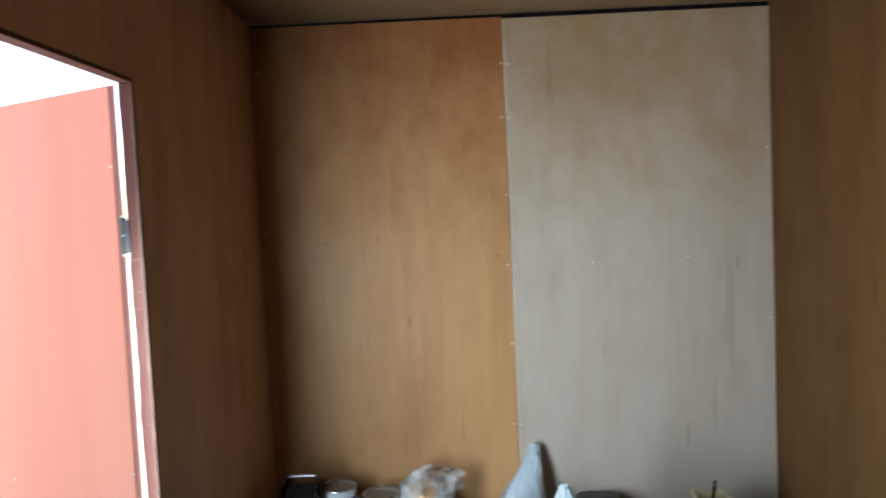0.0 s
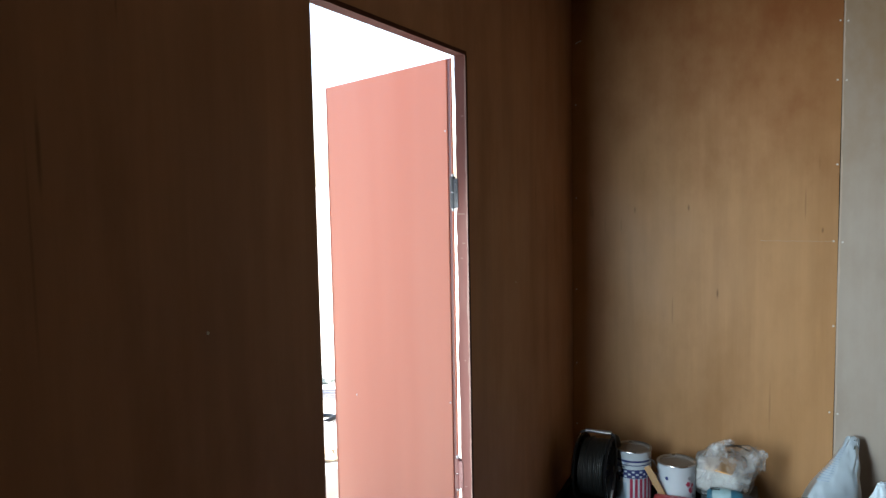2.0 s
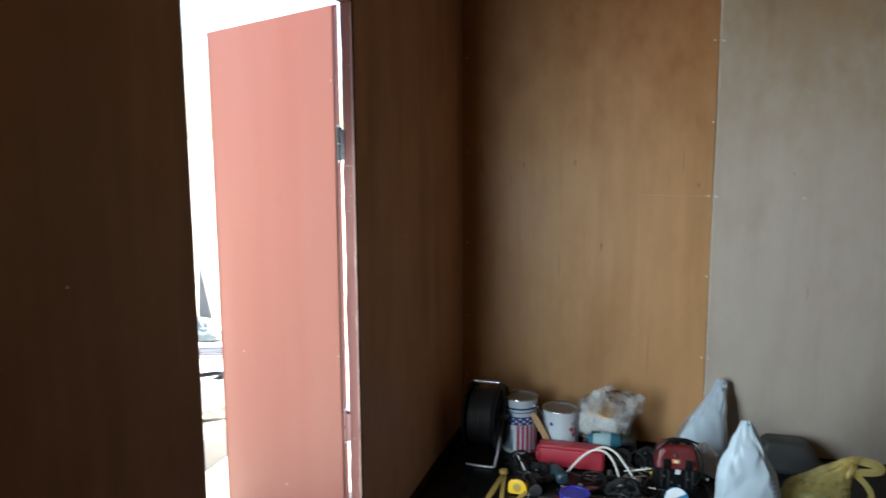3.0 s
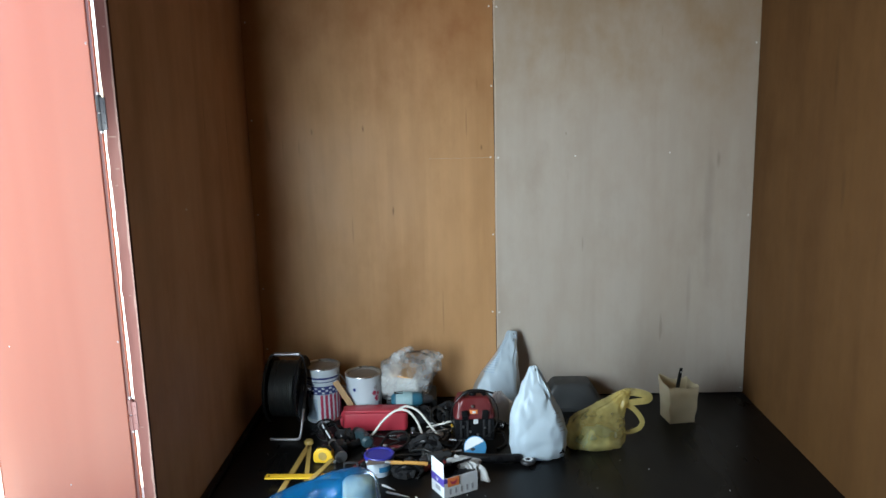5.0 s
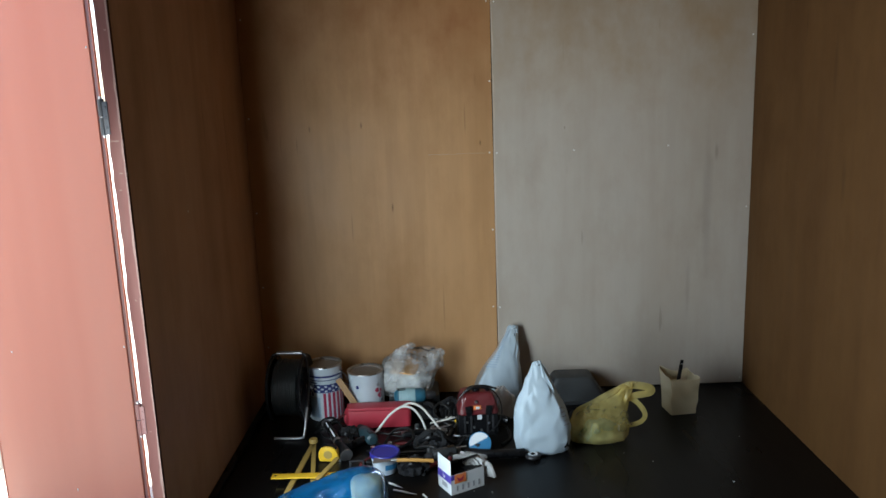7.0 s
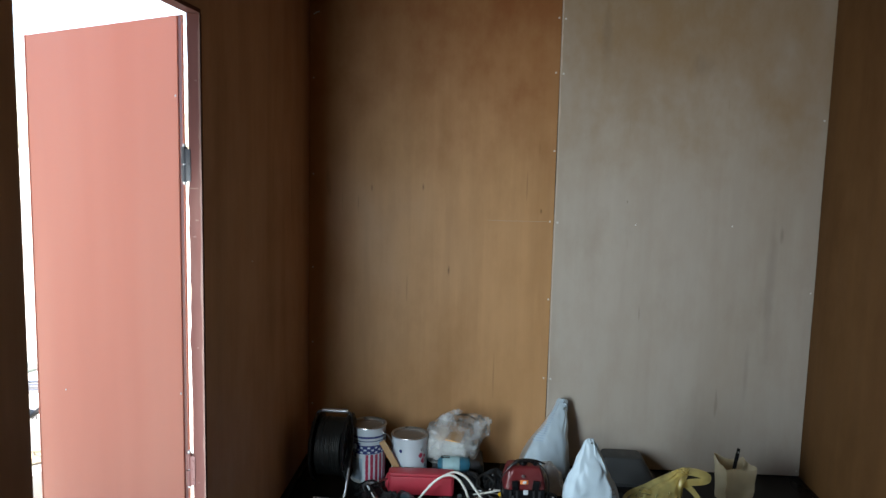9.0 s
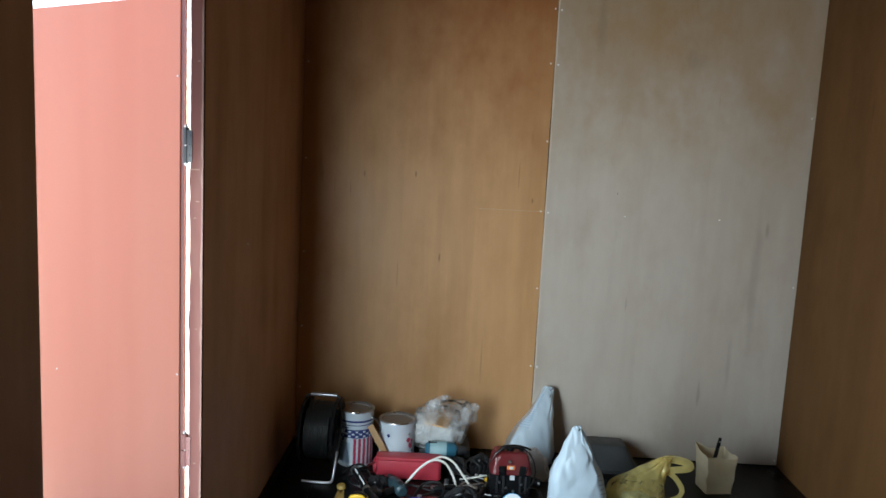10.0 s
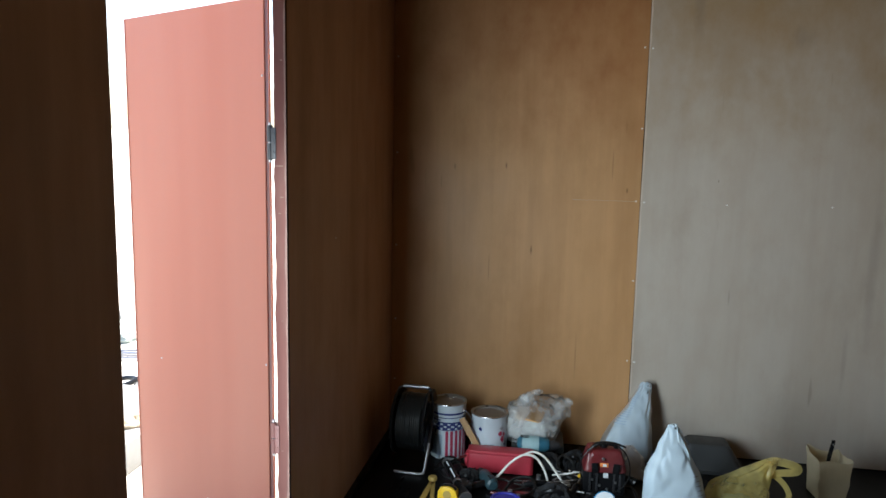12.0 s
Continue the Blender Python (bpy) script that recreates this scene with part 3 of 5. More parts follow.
# local x runs from hinge to free edge, local +y is the face seen from inside
LEAF_TOP = 1.895
part("leaf_sheet", B((0.019, -0.012, -0.11), (LEAF_W, 0.0, LEAF_TOP), bevel=0.003), RED_DOOR, door, "", 0)
# hinge-side fold coloured dark to draw the shadow line along the leaf
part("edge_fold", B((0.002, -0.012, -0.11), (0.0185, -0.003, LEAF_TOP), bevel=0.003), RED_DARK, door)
part("edge_trim", B((-0.002, -0.008, -0.11), (0.0015, -0.002, LEAF_TOP), bevel=0.001), RED_DOOR, door)
part("edge_fold", B((LEAF_W + 0.0005, -0.020, -0.11), (LEAF_W + 0.006, 0.002, LEAF_TOP), bevel=0.002), RED_DOOR, door)
for x, z in ((0.028, 0.74), (0.70, 0.62), (0.03, 1.66), (0.4, 0.15)):
    part("rivet", rod(bmesh.new(), (x, 0.0, z), (x, 0.002, z), 0.004, 0.003, 10), STEEL, door)
for z in (0.512, 1.457):
    part("hinge_leaf", B((-0.012, -0.018, z - 0.035), (0.03, -0.0125, z + 0.035), bevel=0.002), DARK_STEEL, door)

# ---- outside ----
structure("ground", B((-400, -400, -0.42), (400, 400, -0.2)), GROUND, "pale dusty sunlit ground outside")
slab = tagged(mesh_object("concrete_slab", B((-2.35, -0.55, -0.2), (-1.18, 0.42, -0.03), bevel=0.02), CONCRETE), "rough grey concrete slab on the ground outside", "slab")
bars = thing("steel_bars", pose(-2.4, 1.35, -0.2, 0, 0, 20), "loose heap of thin steel bars on the ground outside", "steel bar")
for i in range(5):
    part("bar", tube([(-0.8, 0.05 * i - 0.1, 0.012 + 0.02 * (i % 3)), (0, 0.03 * i - 0.05, 0.02 + 0.03 * (i % 2)), (0.7, 0.06 * i - 0.12, 0.012 + 0.02 * (i % 2))], 0.009, 8), STEEL, bars)
coil = thing("hose_coil", pose(-1.95, 0.62, -0.2), "dark loop of hose on the ground outside", "hose")
part("hose", tube([(0.16 * math.cos(a * 0.5) * (1 + 0.05 * a), 0.2 * math.sin(a * 0.5), 0.02 + 0.012 * a + 0.03 * math.sin(a)) for a in range(15)], 0.016, 8), CABLE, coil)

heap = thing("plastic_sheet", pose(-2.74, 1.86, -0.2), "crumpled grey-green plastic sheet heaped on the ground outside", "plastic sheet")
part("film", Sack([(0.0, 0, 0, 0.26, 0.16), (0.03, 0, 0, 0.27, 0.17), (0.08, -0.02, 0, 0.21, 0.13), (0.13, -0.05, 0.01, 0.13, 0.08), (0.16, -0.07, 0.01, 0.05, 0.03), (0.165, -0.07, 0.01, 0.01, 0.01)], 0.2, 7, 19.0, 0.03, 0.0, 2.4, 0.08, 7.0).skin(64, 30), TARP, heap, "", 40)
stake = thing("pointed_board", pose(-2.80, 2.02, -0.2, 0, 0, 10), "weathered grey board tapering to a point outside", "board")
part("board", prism([(-0.055, 0.0), (0.075, 0.0), (0.06, 0.14), (-0.05, 0.58), (-0.056, 0.58)], -0.012, 0.012, pose(0, 0, 0, 82, 0, 0), 0.004), WEATHERED, stake)
scrap = thing("cloth_scrap", pose(-1.32, -0.19, -0.03, 0, 0, 30), "pale crumpled cloth scrap on the concrete slab", "cloth scrap")
part("cloth", Sack([(0.0, 0, 0, 0.11, 0.05), (0.012, 0, 0, 0.12, 0.055), (0.03, 0.02, 0, 0.08, 0.035), (0.05, 0.04, 0, 0.03, 0.015), (0.052, 0.04, 0, 0.008, 0.006)], 0.2, 6, 27.0, 0.012, 0.0, 2.4, 0.03, 16.0).skin(48, 20), KRAFT_IN, scrap)

# ---- things on the floor ----
def cable_reel():
    t = thing("cable_reel", pose(0.238, -0.333, 0, 0, 0, -3), "black cable reel with a bent steel tube stand", "cable reel")
    ax = 0.188
    for x in (-0.080, 0.062):
        part("flange", lathe([(0.0, 0), (0.03, 0), (0.034, 0.004), (0.13, 0.002), (0.142, -0.003), (0.150, 0.0), (0.153, 0.006), (0.150, 0.012), (0.142, 0.012), (0.13, 0.008), (0.03, 0.009), (0.0, 0.009)], 56, pose(x, 0, ax, 0, 90, 0)), BLACK, t)
    part("drum", R((-0.071, 0, ax), (0.064, 0, ax), 0.075, None, 32), BLACK, t)
    wound = bmesh.new()
    for layer, r in enumerate((0.112, 0.123)):
        pts = [(-0.060 + 0.112 * i / 230 + 0.006 * noise.noise(Vector((i * 0.13, layer, 0))), (r + 0.005 * noise.noise(Vector((i * 0.09, 5 + layer, 0)))) * math.cos(i * 0.42), ax + (r + 0.005 * noise.noise(Vector((i * 0.09, 5 + layer, 0)))) * math.sin(i * 0.42)) for i in range(231)]
        tube(pts, 0.0062, 6, 2, bm=wound)
    part("wound_cable", wound, GREY_CABLE, t, "dull grey-black cable in close turns", 60)
    part("axle", R((-0.11, 0, ax), (0.10, 0, ax), 0.012), STEEL, t)
    x0, x1 = -0.072, 0.082
    part("foot_bar", tube([(x0 + 0.02, -0.155, 0.008), (0, -0.158, 0.008), (x1 - 0.015, -0.155, 0.008), (x1, -0.145, 0.02), (x1 + 0.004, -0.115, 0.075), (x1 + 0.004, -0.08, 0.12)], 0.0062, 10, 8), STEEL, t, "bent bare steel tube foot")
    part("stand", tube([(x1 + 0.004, -0.08, 0.12), (x1 + 0.004, -0.04, 0.17), (x1 + 0.002, -0.005, 0.25), (x1 - 0.008, -0.004, 0.335), (x1 - 0.03, -0.003, 0.349), (0, -0.002, 0.350), (x0 + 0.03, -0.003, 0.349), (x0 - 0.006, -0.004, 0.335), (x0 - 0.014, 0, 0.25), (x0 - 0.014, 0.04, 0.16),
        (x0 - 0.012, 0.115, 0.075), (x0, 0.14, 0.02), (x0 + 0.02, 0.15, 0.008), (0, 0.15, 0.008), (x1 - 0.015, 0.15, 0.008)], 0.0062, 10, 8), DARK_STEEL, t, "bent dark steel tube stand")
    part("grip", R((-0.055, -0.004, 0.352), (0.062, -0.004, 0.353), 0.0085), STEEL, t, "bright worn steel grip")
    part("crank", tube([(0.1, 0, ax), (0.105, -0.05, ax + 0.03), (0.11, -0.06, ax + 0.034)], 0.006, 8), DARK_STEEL, t)
    return t


def ring_patch(r, z0, z1, a0, a1, n=8):
    bm = bmesh.new()
    g = [[bm.verts.new((r * math.cos(a), r * math.sin(a), z)) for a in [a0 + (a1 - a0) * i / n for i in range(n + 1)]] for z in (z0, z1)]
    for i in range(n):
        bm.faces.new((g[0][i], g[0][i + 1], g[1][i + 1], g[1][i]))
    return bm


def can(name, m, r, h, label, dented=0.0):
    t = thing(name, m, label, "paint can")
    body = lathe([(0.0, 0.004), (r - 0.006, 0.004), (r - 0.004, 0.0), (r, 0.001), (r + 0.0015, 0.005), (r, 0.009), (r, h * 0.5), (r, h - 0.012), (r + 0.002, h - 0.008), (r + 0.0025, h - 0.003), (r, h), (r - 0.004, h - 0.001), (r - 0.005, h - 0.01), (r - 0.005, h - 0.02)], 56)
    for v in body.verts:
        v.co += Vector((v.co.x, v.co.y, 0)).normalized() * dented * noise.noise(Vector((v.co.x * 14, v.co.y * 14, v.co.z * 9))) if v.co.xy.length > 0.01 else Vector()
    part("body", body, WHITE, t)
    part("rim", lathe([(r + 0.001, h - 0.004), (r + 0.004, h - 0.002), (r + 0.003, h + 0.002), (r - 0.003, h + 0.003), (r - 0.007, h), (r - 0.006, h - 0.004)], 56), STEEL, t, "dull steel rim")
    part("lid", lathe([(0.0, h - 0.011), (r * 0.5, h - 0.012), (r - 0.012, h - 0.010), (r - 0.006, h - 0.004)], 48), LID_GREY, t, "paint-crusted grey lid")
    for a in (-0.35, math.pi - 0.35):
        part("lug", lathe([(0.0, 0.004), (0.008, 0.003), (0.009, 0.0)], 16, Matrix.Rotation(a, 4, "Z") @ pose(r, 0, h - 0.035, 0, 90, 0)), STEEL, t)
    return t


def striped_can():
    r, h = 0.081, 0.262
    t = can("paint_can", pose(0.377, -0.228, 0, 0, 0, 0), r, h, "white paint can with red stripes and blue checks")
    o = r + 0.0012
    part("dark_band", ring_patch(o, h - 0.047, h - 0.038, -math.pi, math.pi, 60), NAVY, t)
    part("blue_band", ring_patch(o, h - 0.062, h - 0.058, -math.pi, math.pi, 60), NAVY, t)
    part("blue_band", ring_patch(o, h - 0.120, h - 0.080, -math.pi, math.pi, 60), NAVY, t)
    checks = bmesh.new()
    for k in range(30):
        for j in range(3):
            if (k + j) % 2 == 0:
                a = -math.pi + k * 2 * math.pi / 30
                checks = merge(checks, ring_patch(o + 0.0004, h - 0.094 - j * 0.011, h - 0.086 - j * 0.011, a, a + 0.15, 2))
    part("white_checks", checks, WHITE, t)
    for k in range(9):
        a = -math.pi * 0.50 + k * 0.27
        part("red_stripe", ring_patch(o, 0.012, h - 0.122, a, a + 0.155, 4), RED_PRINT, t)
    for k in range(4):
        a = -math.pi * 0.98 + k * 0.26
        part("crest", ring_patch(o + 0.0003, h - 0.138, h - 0.121, a, a + 0.14, 3), NAVY if k % 2 else RED_PRINT, t)
    part("blue_label", ring_patch(o - 0.0004, 0.02, h - 0.142, -math.pi * 0.99, -math.pi * 0.56, 12), PALE_BLUE, t)
    part("text_bar", ring_patch(o, h - 0.150, h - 0.145, -math.pi * 0.95, -math.pi * 0.68, 8), GREY_PRINT, t)
    part("text_bar", ring_patch(o, h - 0.165, h - 0.161, -math.pi * 0.95, -math.pi * 0.72, 8), GREY_PRINT, t)
    part("text_bar", ring_patch(o, h - 0.075, h - 0.069, -math.pi * 0.85, -math.pi * 0.6, 8), NAVY, t)
    part("bail", tube([(0.078, -0.028, h - 0.035), (0.098, -0.045, h - 0.04), (0.118, -0.055, h - 0.07), (0.115, -0.03, h - 0.10), (0.095, 0.03, h - 0.12), (0.06, 0.075, h - 0.125), (-0.02, 0.098, h - 0.11), (-0.075, 0.055, h - 0.07), (-0.080, 0.022, h - 0.04)], 0.0021, 6), STEEL, t, "thin wire bail")


def floral_can():
    r, h = 0.083, 0.220
    t = can("paint_can", pose(0.570, -0.225, 0, 0, 0, 10), r, h, "white paint can with a small floral print", 0.004)
    o = r + 0.0045
    s = Sack([(0.0, 0, 0, o, o), (h, 0, 0, o, o)], 0, 1, 0, 0, -1, 2.0)
    for u, v, w, mat in ((0.66, 0.70, 0.013, NAVY), (0.835, 0.62, 0.017, RED_PRINT), (0.862, 0.52, 0.020, RED_PRINT), (0.848, 0.72, 0.014, GREY_PRINT), (0.875, 0.60, 0.012, RED_PRINT), (0.885, 0.42, 0.010, NAVY)):
        disc = bmesh.new()
        ring = [disc.verts.new(s.at(u + w / (2 * math.pi * r) * 0.55 * math.cos(k * math.pi / 5) * (1 + 0.25 * math.sin(3 * k)), v + w / h * 0.6 * math.sin(k * math.pi / 5))) for k in range(10)]
        disc.faces.new(ring)
        part("printed_flower" if mat is not NAVY else "printed_dot", disc, mat, t)
    part("stem", tube([s.at(0.85, 0.78), s.at(0.862, 0.6), s.at(0.885, 0.4)], 0.0012, 5), GREY_PRINT, t)
    part("text_bar", ring_patch(o, 0.09, 0.094, -1.9, -1.4, 6), GREY_PRINT, t)


def clear_bag():
    t = thing("clear_plastic_bag", pose(0.785, -0.18, 0), "crumpled clear plastic bag holding an amber packet", "plastic bag")
    s = Sack([(0.092, -0.025, 0, 0.085, 0.06), (0.097, -0.025, 0, 0.110, 0.085), (0.13, -0.022, 0, 0.122, 0.09), (0.18, -0.012, 0, 0.134, 0.088), (0.225, 0.0, 0.005, 0.140, 0.076), (0.26, 0.012, 0.01, 0.128, 0.055), (0.285, 0.02, 0.012, 0.108, 0.036), (0.295, 0.025, 0.014, 0.09, 0.022)], 0.10, 7, 4.0, 0.004, 0.088, 2.8, 0.006, 12.0)
    part("film", crinkled(s, 22, 10, 0.011, 41, False), FILM_CLEAR, t, "", 180)
    for rows, seed in (([(0.24, -0.055, 0.0, 0.050, 0.016), (0.29, -0.045, 0.0, 0.040, 0.012), (0.312, -0.012, 0.0, 0.036, 0.010), (0.328, 0.002, 0.0, 0.022, 0.006)], 9.0), ([(0.21, 0.125, -0.005, 0.030, 0.014), (0.26, 0.128, 0.0, 0.032, 0.012), (0.285, 0.125, 0.0, 0.036, 0.009), (0.298, 0.12, 0.0, 0.022, 0.005)], 14.0)):
        part("handle_ear", crinkled(Sack(rows, 0.2, 5, seed, 0.004, 0.0, 2.2), 12, 7, 0.006, int(seed), False), FILM_CLEAR, t, "", 180)
    p = thing("amber_packet", pose(0.752, -0.185, 0.100, 5, 2, -10), "amber cardboard packet inside the clear bag", "packet")
    part("body", B((-0.108, -0.062, 0.0), (0.095, 0.055, 0.112), bevel=0.034, seg=5), PALE_WRAP, p, "pale wrapped lower half")
    part("top", B((-0.068, -0.050, 0.1125), (0.050, 0.045, 0.136), pose(0, 0.034, -0.002, 18, 7, 0), 0.005), PACK, p)
    part("flap", B((-0.069, -0.050, 0.1365), (0.050, 0.046, 0.139), pose(0, 0.034, -0.002, 18, 7, 0), 0.001), BROWN_CARD, p)
    c = thing("black_case", pose(0.797, -0.148, 0, 0, 0, 3), "low black plastic tool case under the clear bag", "tool case")
    part("base", B((-0.125, -0.095, 0.0), (0.115, 0.095, 0.044), bevel=0.008), BLACK, c)
    part("lid", B((-0.125, -0.095, 0.046), (0.115, 0.095, 0.086), bevel=0.010), GREY_PLASTIC, c)
    for x in (-0.07, 0.06):
        part("latch", B((x - 0.016, -0.101, 0.026), (x + 0.016, -0.0955, 0.062), bevel=0.002), BLACK, c)


def red_case():
    t = thing("red_tool_case", pose(0.637, -0.368, 0, 0, 0, 1), "red plastic tool case with rounded ends", "tool case")
    outline = [(-0.146, -0.026), (-0.134, -0.038), (0.136, -0.04), (0.148, -0.030), (0.148, 0.028), (0.136, 0.038), (-0.134, 0.036), (-0.146, 0.026)]
    part("base", prism(outline, 0.004, 0.088, bevel=0.008), RED_CASE, t)
    part("lid", prism([(x * 0.995, y * 0.98) for x, y in outline], 0.0885, 0.102, bevel=0.006), RED_CASE, t)
    part("end_cap", lathe([(0.0, -0.014), (0.02, -0.013), (0.036, -0.006), (0.04, 0.004)], 24, pose(-0.147, 0, 0.048, 0, 90, 0)), RED_CASE, t)
    part("carry_handle", tube([(-0.145, -0.024, 0.025), (-0.176, -0.034, 0.032), (-0.178, -0.034, 0.06), (-0.145, -0.024, 0.07)], 0.0055, 8), RED_TOOL, t)


def white_lead():
    t = thing("white_cable", pose(0.013, -0.072, 0), "stiff white twin cable looped over the red case", "cable")
    part("strand", tube([(0.60, -0.43, 0.006), (0.625, -0.425, 0.03), (0.68, -0.42, 0.098), (0.735, -0.41, 0.134), (0.785, -0.405, 0.125), (0.82, -0.405, 0.08), (0.838, -0.41, 0.035), (0.845, -0.42, 0.006)], 0.0052, 10), WHITE_CABLE, t)
    part("strand", tube([(0.735, -0.41, 0.134), (0.775, -0.39, 0.143), (0.825, -0.385, 0.12), (0.87, -0.39, 0.065), (0.905, -0.40, 0.02), (0.93, -0.41, 0.006)], 0.0052, 10), WHITE_CABLE, t)


def drill(m, mat, label, scale=1.0, sleeve=None):
    t = thing("cordless_drill", m, label, "drill")
    k = scale
    part("motor_housing", lathe([(0.0, -0.085 * k), (0.022 * k, -0.083 * k), (0.032 * k, -0.07 * k), (0.034 * k, 0.0), (0.032 * k, 0.045 * k), (0.024 * k, 0.06 * k), (0.0, 0.062 * k)], 28, pose(0, 0, 0.034 * k, 0, 90, 0)), mat, t)
    if sleeve:
        part("sleeve", lathe([(0.0345 * k, -0.062 * k), (0.0352 * k, -0.06 * k), (0.0358 * k, 0.005 * k), (0.0352 * k, 0.012 * k), (0.0345 * k, 0.014 * k)], 28, pose(0, 0, 0.034 * k, 0, 90, 0)), sleeve, t, "pale dusty grip sleeve")
    part("chuck", lathe([(0.0, 0.062 * k), (0.022 * k, 0.064 * k), (0.022 * k, 0.085 * k), (0.014 * k, 0.108 * k), (0.0, 0.112 * k)], 24, pose(0, 0, 0.034 * k, 0, 90, 0)), DARK_STEEL, t)
    part("grip", tube([(-0.03 * k, 0.02 * k, 0.03 * k), (-0.045 * k, 0.07 * k, 0.028 * k), (-0.05 * k, 0.115 * k, 0.028 * k)], 0.019 * k, 14), BLACK, t)
    part("battery", B((-0.09 * k, 0.115 * k, 0.002), (-0.005 * k, 0.165 * k, 0.058 * k), bevel=0.006 * k), BLACK, t)
    part("trigger", B((-0.026 * k, 0.045 * k, 0.02 * k), (-0.012 * k, 0.07 * k, 0.036 * k), bevel=0.003 * k), RED_TOOL, t)
    part("vent", B((-0.07 * k, -0.012 * k, 0.0665 * k), (-0.03 * k, 0.012 * k, 0.069 * k)), BLACK, t)
    return t


def red_machine():
    t = thing("red_power_tool", pose(1.086, -0.464, 0, 0, 0, 4), "red and black power tool with a round cable guard", "power tool")
    part("base", prism([(-0.088, -0.05), (0.086, -0.055), (0.094, 0.03), (0.078, 0.075), (-0.078, 0.075), (-0.094, 0.03)], 0.0, 0.112, bevel=0.010), BLACK, t)
    part("housing", Sack([(0.108, 0, 0, 0.084, 0.064), (0.114, 0, 0, 0.089, 0.069), (0.165, 0.0, 0, 0.078, 0.058), (0.188, 0, 0, 0.069, 0.050), (0.197, 0, 0, 0.058, 0.040), (0.199, 0, 0, 0.03, 0.02)], 0.01, 4, 2.0, 0.003, 0.0, 8.0).skin(48, 24), RED_TOOL, t)
    hoop = [(0.104 * math.cos(a), -0.045 + 0.012 * math.sin(a * 2), 0.118 + 0.110 * math.sin(a)) for a in [math.radians(d) for d in range(-150, 211, 24)]]
    part("hoop", tube(hoop, 0.0026, 8), CABLE, t, "black rubber cable bent into a hoop")
    for x in (-0.06, -0.032, 0.04, 0.064):
        part("slot", B((x - 0.005, -0.0575, 0.02), (x + 0.005, -0.0535, 0.10), bevel=0.001), DARK_STEEL, t)
    part("label", B((-0.006, -0.0585, 0.082), (0.014, -0.0555, 0.104)), CARD_WHITE, t)
    for x, z in ((-0.02, 0.045), (0.045, 0.062), (0.012, 0.03), (-0.05, 0.07)):
        part("bolt", rod(bmesh.new(), (x, -0.053, z), (x, -0.060, z), 0.006, 0.004, 10), STEEL, t)
    # orange and white emblem, placed to paint a small glint on the housing
    part("emblem_glint", B((-0.022, -0.068, 0.132), (0.012, -0.062, 0.15), bevel=0.002), ORANGE_PRINT, t)
    part("emblem_glint", B((-0.012, -0.071, 0.136), (0.004, -0.0685, 0.147), bevel=0.001), CARD_WHITE, t)
    for s in (-1, 1):
        part("dark_panel", B((0.030 * s - 0.014, -0.067, 0.118), (0.030 * s + 0.014, -0.060, 0.160), pose(0, 0, 0, 4, 6 * s, 0), 0.003), BLACK, t)
    part("lever", tube([(-0.075, -0.03, 0.185), (-0.03, -0.035, 0.222), (0.03, -0.03, 0.226), (0.085, -0.02, 0.205)], 0.0042, 10), BLACK, t)
    part("glint_screw", rod(bmesh.new(), (-0.01, -0.062, 0.166), (-0.01, -0.068, 0.166), 0.007, 0.005, 10), STEEL, t)
    part("top_knob", lathe([(0.016, 0.0), (0.018, 0.012), (0.012, 0.022), (0.0, 0.024)], 20, pose(-0.005, -0.01, 0.196)), BLACK, t)
    part("top_handle", tube([(-0.05, -0.015, 0.19), (-0.03, -0.018, 0.214), (0.03, -0.018, 0.216), (0.05, -0.015, 0.19)], 0.009, 10), BLACK, t)
    part("side_grip", tube([(0.07, 0.0, 0.06), (0.115, -0.01, 0.055), (0.135, -0.02, 0.05)], 0.018, 12), BLACK, t)


